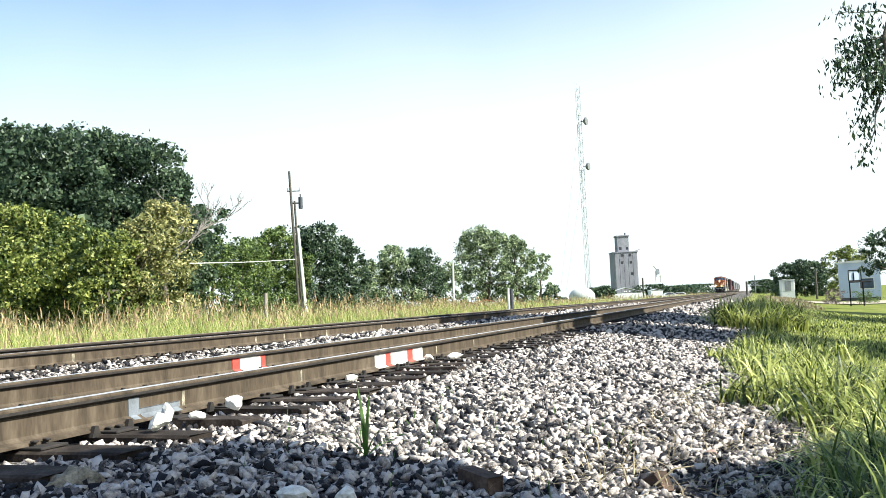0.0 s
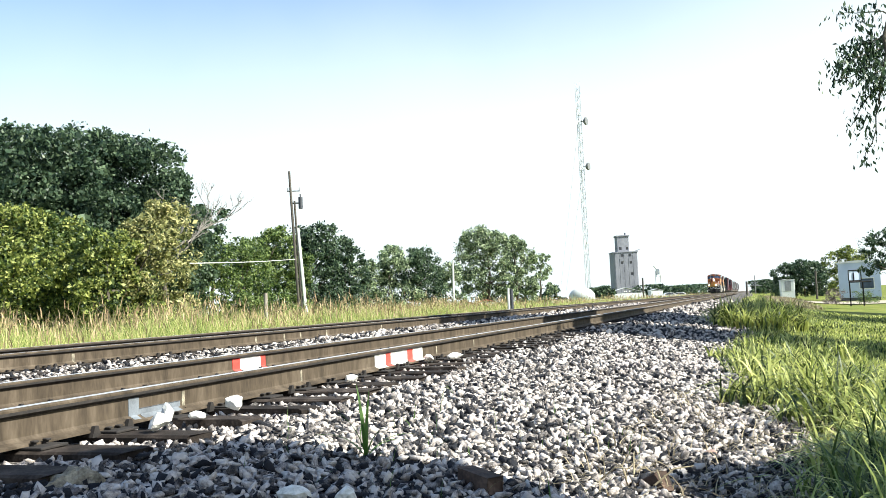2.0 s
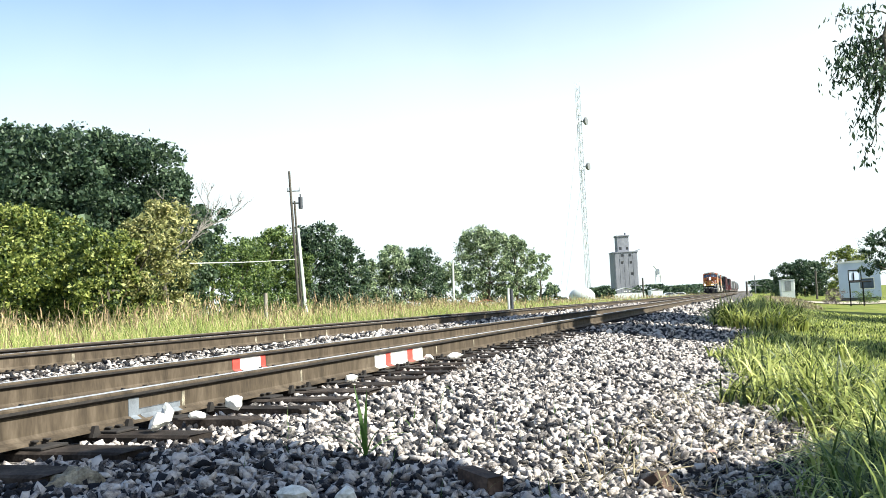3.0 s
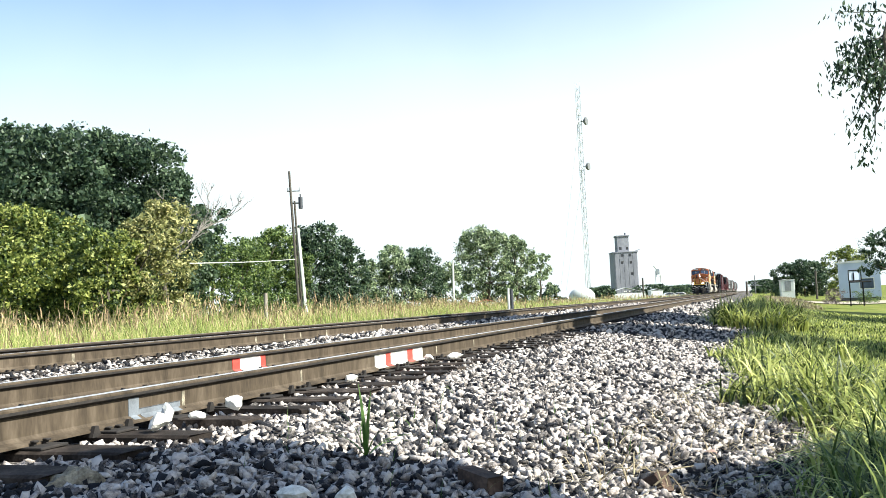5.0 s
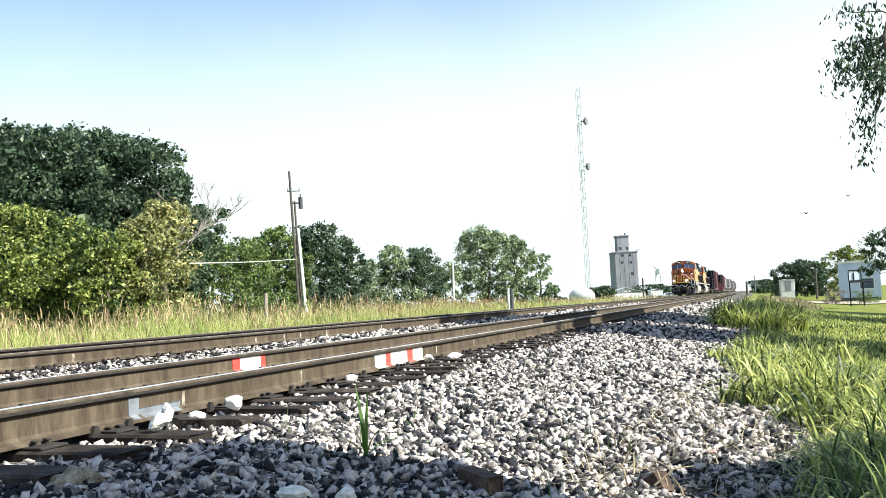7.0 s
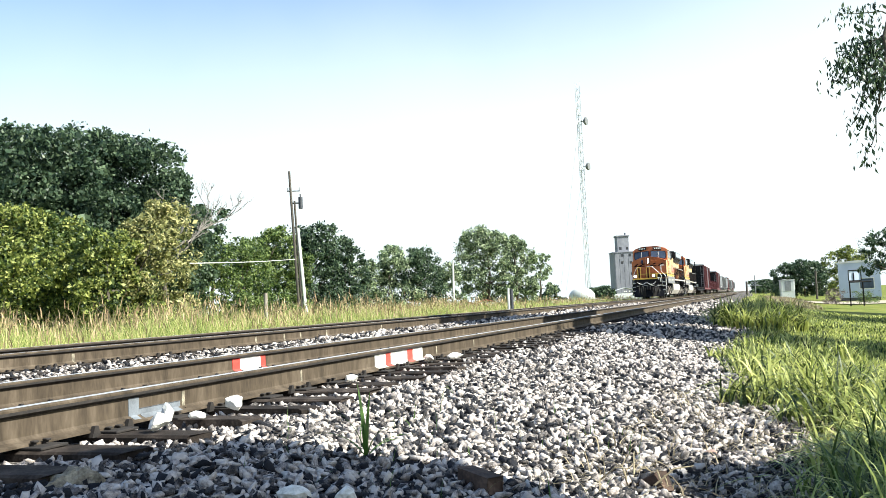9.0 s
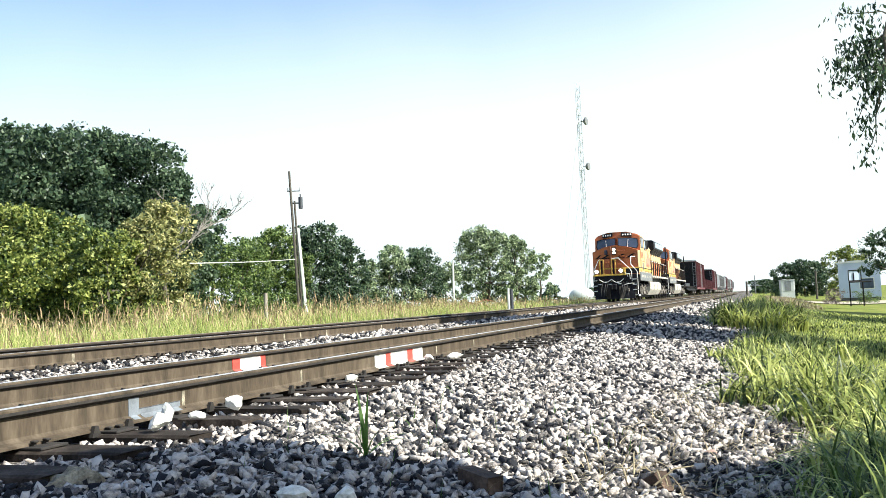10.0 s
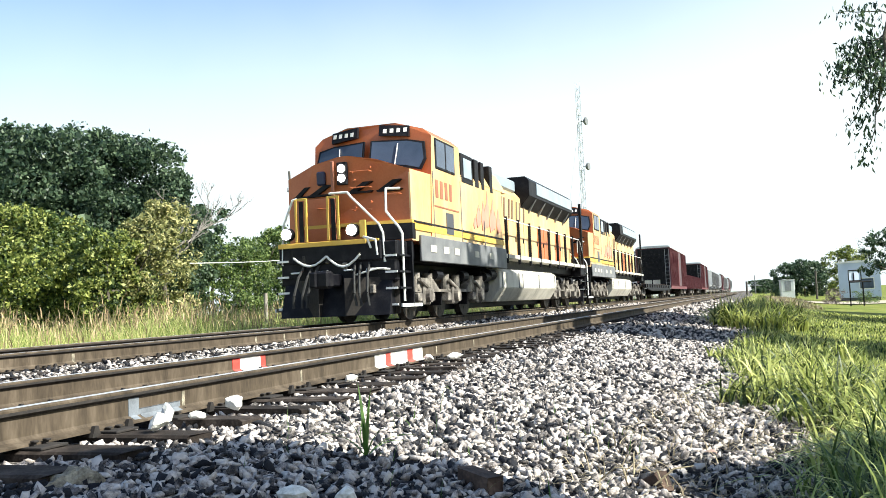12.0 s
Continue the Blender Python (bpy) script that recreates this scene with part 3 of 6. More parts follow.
def locomotive(label):
    lo = empty("locomotive", 0, TRACK_C, 0, label, "locomotive", group="train")
    W, N = 1.46, 1.47
    # underframe, pilot and plow
    bm = bmesh.new()
    box(bm, -0.55, 21.3, -1.05, 1.05, 1.30, 1.72, 0.03)
    box(bm, -0.50, 0.55, -1.38, 1.38, 1.30, 1.70, 0.03)
    box(bm, 20.3, 21.35, -1.48, 1.48, 1.25, 1.72, 0.03)
    part("underframe", bm, M["black"], lo, "black underframe")
    bm = bmesh.new()
    box(bm, -0.48, -0.25, -1.34, 1.34, 0.85, 1.34, 0.03)
    prism(bm, [(-0.72, 0.16), (-0.46, 0.90), (-0.32, 0.90), (-0.32, 0.16)], "y", -1.25, 1.25)
    part("pilot", bm, M["black"], lo, "black pilot plate")
    for s in (-1, 1):
        bm = bmesh.new()
        prism(bm, [(-0.80, s * 0.3), (-0.32, s * 1.32), (-0.24, s * 1.32), (-0.24, s * 0.3)], "z", 0.17, 0.95)
        part("plow_blade", bm, M["iron"], lo, "black snow plow blade")
    bm = bmesh.new()
    box(bm, -1.15, -0.5, -0.12, 0.12, 0.78, 1.05, 0.03)
    box(bm, -1.35, -1.05, -0.20, 0.17, 0.74, 1.10, 0.05)
    box(bm, -1.40, -1.2, 0.05, 0.22, 0.76, 1.08, 0.03)
    part("coupler", bm, M["black"], lo)
    for y0, dy in ((-0.42, -0.12), (-0.55, -0.1), (-0.75, -0.08), (0.42, 0.12), (0.56, 0.1), (0.78, 0.08)):
        bm = bmesh.new()
        tube(bm, [(-0.48, y0, 1.26), (-0.70, y0 + dy * 0.5, 1.0), (-0.84, y0 + dy, 0.62), (-0.82, y0 + dy * 1.3, 0.36)], 0.028, 6)
        part("air_hose", bm, M["tyre"], lo)
    bm = bmesh.new()
    pts = []
    for k in range(13):
        u = k / 12
        pts.append((-0.58, 0.78 - 1.56 * u + 0.2, 1.42 - 0.24 * abs(math.sin(u * math.pi * 2)) * (1 if u > 0.5 else 0.8) + 0.02))
    tube(bm, pts, 0.025, 6)
    part("cable", bm, M["handrail"], lo, "white multiple-unit cable")
    bm = bmesh.new()
    tube(bm, [(-0.62, -0.45, 1.0), (-0.62, -0.7, 1.06), (-0.58, -0.95, 1.12), (-0.50, -1.22, 1.10)], 0.02, 6)
    part("cable", bm, M["handrail"], lo, "white multiple-unit cable")
    for y in (-1.02, -0.82, -0.3, 0.3, 0.95):
        bm = bmesh.new()
        tube(bm, [(-0.46, y - 0.10, 1.12), (-0.56, y - 0.10, 1.12), (-0.56, y + 0.10, 1.12), (-0.46, y + 0.10, 1.12)], 0.018, 6)
        part("grab_iron", bm, M["handrail"], lo)
    for y, z in ((-0.85, 0.70), (-0.3, 0.52), (0.45, 0.52), (0.2, 1.38), (-0.55, 1.42), (0.75, 1.40), (-0.2, 1.2)):
        bm = bmesh.new()
        box(bm, -0.66 if z < 0.8 else -0.55, -0.45, y - 0.05, y + 0.05, z - 0.09, z + 0.09, 0.015)
        part("pipe_bracket", bm, M["truck"], lo)
    # walkway edge stripe
    bm = bmesh.new()
    box(bm, -0.56, -0.50, -0.72, 1.36, 1.66, 1.765, 0.01)
    box(bm, -0.56, -0.50, -0.72, -0.58, 1.80, 2.16, 0.01)
    box(bm, -0.54, -0.49, -1.0, -0.72, 1.60, 1.76, 0.01)
    part("deck_edge", bm, M["stripe"], lo, "yellow front deck edge")
    # steps on the corners
    for s in (-1, 1):
        bm = bmesh.new()
        for k in range(4):
            z = 0.36 + k * 0.34
            box(bm, -0.52, 0.12, s * 1.20 - 0.25, s * 1.20 + 0.25, z - 0.02, z + 0.02)
        box(bm, 0.10, 0.16, s * 1.22 - 0.27, s * 1.22 + 0.27, 0.28, 1.7)
        part("step_well", bm, M["black"], lo)
        for k in range(4):
            bm = bmesh.new()
            z = 0.36 + k * 0.34
            box(bm, -0.555, -0.525, s * 1.26 - 0.13, s * 1.26 + 0.13, z - 0.022, z + 0.022)
            part("step_edge", bm, M["handrail"], lo, "white step edge")
        bm = bmesh.new()
        box(bm, -0.55, 0.62, s * 1.475 - 0.015, s * 1.475 + 0.015, 0.30, 0.37)
        part("step_edge", bm, M["handrail"], lo, "white step edge")
    # nose
    bm = bmesh.new()
    ring = [(-N, 1.72), (-N, 3.27), (-0.75, 3.53), (-0.1, 3.65), (0.1, 3.65), (0.75, 3.53), (N, 3.27), (N, 1.72)]
    prism(bm, ring, "x", 0.0, 1.95)
    for v in bm.verts:
        if v.co.x < 0.1:
            v.co.x += 0.02 + 0.20 * max(0, (abs(v.co.y) - 0.5))
        elif v.co.z > 3:
            v.co.z += 0.05
    bmesh.ops.recalc_face_normals(bm, faces=bm.faces)
    fr = [f for f in bm.faces if abs(f.normal.y) > 0.8]
    for f in fr:
        f.material_index = 1
    part("nose", bm, [M["orange"], M["yellow"]], lo, "orange locomotive nose")
    # cab
    bm = bmesh.new()
    def cab_ring(x, dz, w):
        return [bm.verts.new((x, y, z)) for y, z in [(-w, 1.72), (-w, 4.24 + dz), (-w + 0.20, 4.42 + dz), (-0.62, 4.61 + dz), (0.62, 4.61 + dz), (w - 0.20, 4.42 + dz), (w, 4.24 + dz), (w, 1.72)]]
    rings = [cab_ring(1.15, 0.0, W + 0.03), cab_ring(3.75, 0.0, W + 0.03)]
    for v in rings[0]:
        v.co.x += 0.28 * max(0, (v.co.z - 3.3))
        v.co.x += 0.17 * abs(v.co.y)
    n = 8
    for i in range(n):
        f = bm.faces.new((rings[0][i], rings[1][i], rings[1][(i + 1) % n], rings[0][(i + 1) % n]))
        f.material_index = 1 if i in (0, 6) else 0
    bm.faces.new(rings[0])
    bm.faces.new(rings[1][::-1])
    bmesh.ops.recalc_face_normals(bm, faces=bm.faces)
    part("cab", bm, [M["orange"], M["yellow"]], lo, "orange cab with sides in yellow, for orange in full sun")

    def slope_x(y, z):
        return 1.15 + 0.28 * max(0, z - 3.3) + 0.17 * abs(y)

    def on_slope(name, poly, mat, lift, label="", sub=None):
        b2 = bmesh.new()
        a = [b2.verts.new((slope_x(y, z) - lift, y, z)) for y, z in poly]
        c = [b2.verts.new((slope_x(y, z) + 0.05, y, z)) for y, z in poly]
        b2.faces.new(a)
        for i in range(len(poly)):
            b2.faces.new((a[i], c[i], c[(i + 1) % len(poly)], a[(i + 1) % len(poly)]))
        bmesh.ops.recalc_face_normals(b2, faces=b2.faces)
        return part(name, b2, mat, sub or lo, label)

    for s in (-1, 1):
        gasket = on_slope("windshield_gasket", [(s * 0.08, 3.62), (s * 0.08, 4.20), (s * 0.95, 4.18), (s * 1.34, 4.10), (s * 1.40, 3.68), (s * 1.30, 3.42), (s * 0.95, 3.50)], M["black"], 0.012)
        on_slope("windshield", [(s * 0.12, 3.66), (s * 0.12, 4.16), (s * 0.94, 4.14), (s * 1.29, 4.06), (s * 1.35, 3.69), (s * 1.26, 3.47), (s * 0.95, 3.55)], M["glass"], 0.022, "dark windshield glass", gasket)
        b2 = bmesh.new()
        rod(b2, (slope_x(0.7, 3.5) - 0.05, s * 0.70, 3.52), (slope_x(0.7, 4.1) - 0.05, s * 0.74, 4.08), 0.013, n=6)
        part("wiper", b2, M["handrail"], lo)
        nb = on_slope("number_board", [(s * 0.28, 4.31), (s * 0.28, 4.57), (s * 0.98, 4.51), (s * 0.98, 4.25)], M["black"], 0.06, "black number board")
        for k in range(4):
            y = s * 0.42 + s * k * 0.16
            on_slope("mark_bar", [(y - 0.04, 4.36), (y - 0.04, 4.46), (y + 0.04, 4.46), (y + 0.04, 4.36)], M["handrail"], 0.07, "", nb)
    # nose fittings: headlights, door, hand rails, logo bars
    bm = bmesh.new()
    box(bm, -0.03, 0.06, -0.09, 0.15, 3.02, 3.52, 0.01)
    hl = part("headlight_housing", bm, M["black"], lo)
    for z in (3.165, 3.375):
        bm = bmesh.new()
        rod(bm, (-0.055, 0.03, z), (0.0, 0.03, z), 0.088, n=16)
        part("headlight", bm, M["headlamp"], hl, "lit round headlight")
    for y in (-0.42, 1.12):
        bm = bmesh.new()
        rod(bm, (-0.60, y, 1.96), (-0.46, y, 1.96), 0.14, n=16)
        dl = part("ditch_light", bm, M["black"], lo)
        bm = bmesh.new()
        rod(bm, (-0.63, y, 1.96), (-0.59, y, 1.96), 0.115, n=16)
        part("ditch_lens", bm, M["headlamp"], dl, "lit ditch light")
    bm = bmesh.new()
    box(bm, -0.01, 0.10, 0.46, 0.66, 3.05, 3.36, 0.03)
    part("nose_badge", bm, M["navy"], lo, "dark blue rounded badge")
    bm = bmesh.new()
    box(bm, -0.05, 0.02, 0.22, 0.29, 1.82, 3.56, 0.012)
    part("door_jamb", bm, M["brick_red"], lo, "pale orange door edge bar")
    bm = bmesh.new()
    prism(bm, [(0.195, -1.478), (0.195, -1.44), (0.30, -1.44), (0.30, -1.478)], "z", 2.0, 3.20)
    part("nose_edge", bm, M["yellow"], lo)
    for y, z, w in ((-0.42, 3.27, 0.22), (-0.42, 2.92, 0.22), (-1.12, 2.72, 0.20), (0.45, 2.52, 0.16), (-0.42, 2.44, 0.2)):
        bm = bmesh.new()
        tube(bm, [(0.06, y - w, z), (-0.09, y - w, z), (-0.09, y + w, z), (0.06, y + w, z)], 0.014, 6)
        part("grab_iron", bm, M["orange"], lo)
    bm = bmesh.new()
    box(bm, -0.004, 0.05, 0.34, 0.98, 1.8, 2.76, 0.01)
    part("nose_door", bm, M["orange"], lo)
    bm = bmesh.new()
    prism(bm, [(0.0, -0.45), (0.0, -0.52), (0.195, -1.485), (0.4, -1.485), (0.4, -0.45)], "z", 1.76, 2.10)
    part("nose_skirt", bm, M["black"], lo)
    bm = bmesh.new()
    prism(bm, [(-0.005, 1.0), (-0.005, -0.52), (0.19, -1.49), (0.4, -1.49), (0.4, 1.0)], "z", 2.10, 2.17)
    part("nose_stripe", bm, M["stripe"], lo, "yellow nose stripe")
    for y, z in ((-0.25, 3.1), (-0.62, 3.36), (-0.62, 2.6), (-0.25, 2.5)):
        bm = bmesh.new()
        rod(bm, (-0.02, y, z), (0.05, y, z), 0.03, n=8)
        part("grab_bracket", bm, M["orange"], lo)
    for a, b in ((1.24, 0.86), (0.84, 0.30), (-0.10, -0.66), (-0.78, -1.32)):
        bm = bmesh.new()
        mid = 0.02 + 0.20 * max(0, min(abs(a), abs(b)) - 0.5) - 0.012
        w = a - b
        prism(bm, [(a, 2.85), (a - 0.34 * w, 2.85), (b, 3.05), (b + 0.36 * w, 3.05)], "x", mid, mid + 0.12)
        prism(bm, [(a + 0.05, 2.85), (a + 0.03, 2.81), (b + 0.1 * w, 2.81), (b, 2.85)], "x", mid - 0.002, mid + 0.118)
        part("nose_marking", bm, M["black"], lo, "black slanted marking")
    for y in (0.80, 0.04):
        bm = bmesh.new()
        for d in (-0.12, 0.12):
            box(bm, -0.53, -0.48, y + d - 0.028, y + d + 0.028, 1.78, 2.72, 0.008)
        box(bm, -0.51, -0.49, y - 0.045, y + 0.05, 1.78, 2.66, mi=1)
        box(bm, -0.52, -0.49, y - 0.12, y + 0.12, 2.68, 2.73, 0.006)
        part("gate_post", bm, [M["stripe"], M["black"]], lo, "yellow striped gate posts")
    bm = bmesh.new()
    tube(bm, [(-0.5, 0.12, 2.78), (-0.5, -0.30, 2.78), (-0.5, -0.38, 2.68), (-0.48, -1.00, 2.05), (-0.48, -1.08, 1.86), (-0.48, -1.10, 1.25)], 0.026, 8)
    part("handrail", bm, M["handrail"], lo, "white front handrail")
    bm = bmesh.new()
    tube(bm, [(0.05, -1.30, 2.84), (-0.1, -1.02, 2.84), (-0.12, -1.02, 2.35), (-0.22, -1.34, 1.98), (-0.25, -1.42, 1.85), (-0.25, -1.42, 0.42)], 0.028, 8)
    part("handrail", bm, M["handrail"], lo, "white front handrail")
    bm = bmesh.new()
    tube(bm, [(-0.5, 0.9, 2.72), (-0.5, 1.0, 2.70), (-0.48, 1.26, 2.15), (-0.48, 1.30, 1.3)], 0.026, 8)
    part("handrail", bm, M["handrail"], lo, "white front handrail")
    bm = bmesh.new()
    tube(bm, [(-0.64, -0.86, 1.55), (-0.66, -0.80, 1.75), (-0.66, -0.70, 1.80), (-0.66, -0.98, 1.72), (-0.64, -1.0, 1.4)], 0.022, 6)
    part("handrail", bm, M["handrail"], lo, "white front handrail")
    # side of cab: windows
    for s in (-1, 1):
        bm = bmesh.new()
        box(bm, 1.85, 3.30, s * 1.475 - 0.035, s * 1.475 + 0.035, 3.48, 4.22, 0.02)
        fr = part("window_frame", bm, M["black"], lo)
        for a, b in ((1.91, 2.53), (2.62, 3.24)):
            bm = bmesh.new()
            box(bm, a, b, s * 1.485 - 0.03, s * 1.485 + 0.035, 3.54, 4.16)
            part("pane", bm, M["glass"], fr)
    # wide body behind the cab and its grey sill
    bm = bmesh.new()
    box(bm, 3.76, 7.80, -1.46, 1.46, 1.72, 3.55, 0.02)
    prism(bm, [(-1.46, 3.55), (-1.15, 4.12), (1.15, 4.12), (1.46, 3.55)], "x", 3.76, 8.4)
    part("equipment_body", bm, M["yellow"], lo, "equipment body in yellow, for orange in full sun")
    for s in (-1, 1):
        bm = bmesh.new()
        box(bm, 0.62, 7.85, s * 1.50 - 0.03, s * 1.50 + 0.03, 1.28, 1.86, 0.015)
        sk = part("side_sill", bm, M["sill_grey"], lo, "grey side sill")
        for x in (1.2, 2.1, 2.9, 4.6, 6.0):
            bm = bmesh.new()
            box(bm, x, x + 0.38, s * 1.51 - 0.03, s * 1.51 + 0.035, 1.50, 1.66)
            part("sill_plate", bm, M["pale_grey"], sk)
        bm = bmesh.new()
        box(bm, 0.3, 7.8, s * 1.488 - 0.012, s * 1.488 + 0.012, 2.12, 2.16)
        part("side_line", bm, M["black"], lo)
        bm = bmesh.new()
        box(bm, 2.50, 3.05, s * 1.488 - 0.012, s * 1.492 + 0.016, 1.98, 2.50)
        part("side_louvre", bm, M["window_dark"], lo)
        # grilles and blower boxes high on the side
        for x, w in ((3.95, 1.0), (5.15, 0.35), (5.75, 0.28), (6.6, 0.28)):
            bm = bmesh.new()
            y = s * 1.30
            box(bm, x, x + w, min(s * 1.12, s * 1.47), max(s * 1.12, s * 1.47), 3.40, 4.17, 0.02)
            g = part("grille", bm, M["black"], lo, "black side grille")
            if w > 0.9:
                bm = bmesh.new()
                box(bm, x + 0.16, x + w - 0.16, s * 1.47 - 0.015, s * 1.47 + 0.015, 3.55, 4.05)
                part("grille_mesh", bm, M["pale_blue"], g, "pale blue-grey mesh")
        # faded marks on the body side, without letters
        for k, x in enumerate((1.78, 2.12, 2.46, 2.80)):
            bm = bmesh.new()
            box(bm, x + 0.02, x + 0.21, s * 1.492 - 0.006, s * 1.492 + 0.006, 2.80, 3.22)
            part("mark_bar", bm, M["brick_red"], lo)
        bm = bmesh.new()
        box(bm, 0.35, 7.78, s * 1.488 - 0.008, s * 1.488 + 0.008, 1.96, 2.10)
        part("side_stripe", bm, M["stripe"], lo, "bright yellow stripe above the sill")
        bm = bmesh.new()
        box(bm, 1.7, 3.5, s * 1.492 - 0.008, s * 1.492 + 0.008, 2.58, 2.615)
        part("door_rail", bm, M["brick_red"], lo)
        for x in (1.62, 3.70, 5.75):
            bm = bmesh.new()
            box(bm, x, x + 0.025, s * 1.492 - 0.010, s * 1.492 + 0.010, 1.30, 2.55 if x > 4 else 3.4)
            part("panel_seam", bm, M["sill_grey"], lo)
        for k in range(11):
            x = 4.85 + k * 0.25 + 0.05 * math.sin(k * 2.3)
            h = (0.35, 0.62, 0.50, 0.85, 0.70, 1.05, 0.66, 0.92, 0.55, 0.75, 0.40)[k]
            z, w = 2.26 + 0.05 * (k % 3), 0.21 + 0.05 * (k % 2)
            bm = bmesh.new()
            prism(bm, [(x + 0.03, z), (x + w - 0.02, z + 0.06), (x + w + 0.03, z + h * 0.5), (x + w * 0.75, z + h), (x + 0.02, z + h * 0.6), (x - 0.03, z + h * 0.3)], "y", s * 1.466 - 0.012, s * 1.466 + 0.012)
            part("side_graphic", bm, M["pink"], lo, "faded red graphic")
    # long hood
    bm = bmesh.new()
    prism(bm, [(-1.02, 1.72), (-1.02, 3.78), (-0.85, 3.98), (0.85, 3.98), (1.02, 3.78), (1.02, 1.72)], "x", 7.80, 20.6)
    part("hood", bm, M["yellow"], lo, "long hood in yellow, for orange in full sun")
    for s in (-1, 1):
        for k in range(12):
            bm = bmesh.new()
            x = 8.0 + k * 1.04
            box(bm, x, x + 0.96, s * 1.03 - 0.02, s * 1.03 + 0.02, 1.80, 2.95, 0.01)
            dr = part("hood_door", bm, M["orange"] if k in (6, 7, 9) else M["yellow"], lo)
            bm = bmesh.new()
            box(bm, x + 0.80, x + 0.86, s * 1.055 - 0.02, s * 1.055 + 0.02, 2.25, 2.40)
            part("latch", bm, M["black"], dr)
        for k, x in enumerate((8.6, 9.6, 10.6, 11.6)):
            bm = bmesh.new()
            for a, c in ((0.0, 0.14), (0.58, 0.72)):
                prism(bm, [(x + a, 3.00), (x + c, 3.00), (x + c + 0.12, 3.62), (x + a + 0.12, 3.62)], "y", s * 1.03 - 0.015, s * 1.03 + 0.015)
            prism(bm, [(x + 0.10, 2.92), (x + 0.66, 2.92), (x + 0.70, 2.97), (x + 0.12, 2.97)], "y", s * 1.03 - 0.013, s * 1.03 + 0.013)
            part("side_marking", bm, M["brown_mark"], lo, "faded brown slanted marking")
        # walkway and rail posts
        bm = bmesh.new()
        box(bm, 7.8, 21.3, s * 1.26 - 0.24, s * 1.26 + 0.24, 1.60, 1.73, 0.01)
        part("walkway", bm, M["pale_grey"], lo)
        for k in range(9):
            x = 8.15 + k * 1.5
            bm = bmesh.new()
            rod(bm, (x, s * 1.47, 1.45), (x, s * 1.47, 2.85), 0.05, n=8)
            part("stanchion", bm, M["black"], lo)
        bm = bmesh.new()
        tube(bm, [(7.9, s * 1.47, 2.78), (20.3, s * 1.47, 2.78), (20.9, s * 1.47, 2.2)], 0.022, 6)
        part("side_handrail", bm, M["handrail"], lo)
    # an added black block stands for the shade between the wheels
    bm = bmesh.new()
    box(bm, 1.2, 20.0, -0.62, 0.62, 0.17, 1.5, 0.03)
    part("underframe_gear", bm, M["black"], lo, "black block standing for the shade below the frame")
    # exhaust and radiator section
    bm = bmesh.new()
    box(bm, 8.5, 11.6, -0.95, 0.95, 3.95, 4.36, 0.06)
    part("exhaust_housing", bm, M["pale_blue"], lo, "pale blue-grey exhaust housing")
    bm = bmesh.new()
    prism(bm, [(-1.0, 3.45), (-1.36, 3.88), (-1.36, 4.40), (-1.22, 4.54), (1.22, 4.54), (1.36, 4.40), (1.36, 3.88), (1.0, 3.45)], "x", 11.9, 19.6)
    rd = part("radiator", bm, M["black"], lo, "dark radiator section with overhanging wings")
    for s in (-1, 1):
        # sky reflected in the grille, put in as its blue-grey colour
        bm = bmesh.new()
        box(bm, 13.0, 19.4, s * 1.365 - 0.02, s * 1.365 + 0.02, 3.98, 4.40, 0.01)
        part("radiator_grille", bm, M["pale_blue"], rd, "radiator grille coloured pale blue-grey as if reflecting the sky")
        for k in range(5):
            bm = bmesh.new()
            x = 13.0 + k * 1.5
            prism(bm, [(s * 1.03, 3.35), (s * 1.34, 3.86), (s * 1.28, 3.88), (s * 1.0, 3.45)], "x", x, x + 0.12)
            part("wing_bracket", bm, M["sill_grey"], rd)
    bm = bmesh.new()
    box(bm, 8.6, 9.2, -0.3, 0.3, 3.95, 4.2, 0.05)
    rod(bm, (4.6, 0.3, 4.1), (4.6, 0.3, 4.5), 0.05)
    part("roof_fittings", bm, M["dark_grey"], lo)
    # rear end
    bm = bmesh.new()
    box(bm, 20.62, 20.66, -0.98, 0.98, 1.75, 3.9)
    part("rear_face", bm, M["black"], lo)
    bm = bmesh.new()
    box(bm, 21.0, 21.12, -1.47, -1.37, 1.3, 4.4)
    tube(bm, [(20.4, -1.47, 2.6), (21.2, -1.47, 1.9), (21.2, -1.47, 0.5)], 0.026, 6)
    tube(bm, [(20.0, -1.47, 2.2), (20.8, -1.47, 1.5)], 0.026, 6)
    part("rear_handrail", bm, M["black"], lo)
    # fuel tank
    bm = bmesh.new()
    prism(bm, [(-1.42, 0.72), (-1.42, 1.18), (-1.25, 1.30), (1.25, 1.30), (1.42, 1.18), (1.42, 0.72), (1.15, 0.32), (-1.15, 0.32)], "x", 7.35, 15.3)
    bmesh.ops.bevel(bm, geom=list(bm.edges), offset=0.02, segments=1, affect="EDGES")
    part("fuel_tank", bm, M["pale_grey"], lo, "dusty pale grey fuel tank")
    for x in (7.6, 9.6, 10.1, 12.4, 15.0):
        bm = bmesh.new()
        box(bm, x, x + 0.06, -1.435, -1.40, 0.72, 1.18)
        part("tank_strap", bm, M["sill_grey"], lo)
    bm = bmesh.new()
    rod(bm, (6.75, -1.2, 1.1), (7.3, -1.2, 1.1), 0.16, n=12)
    box(bm, 6.6, 7.3, -1.1, 1.1, 0.6, 1.3, 0.05)
    part("air_tank", bm, M["black"], lo)
    loco_truck(lo, (1.55, 3.62, 5.70))
    loco_truck(lo, (16.1, 18.2, 20.25))
    return lo


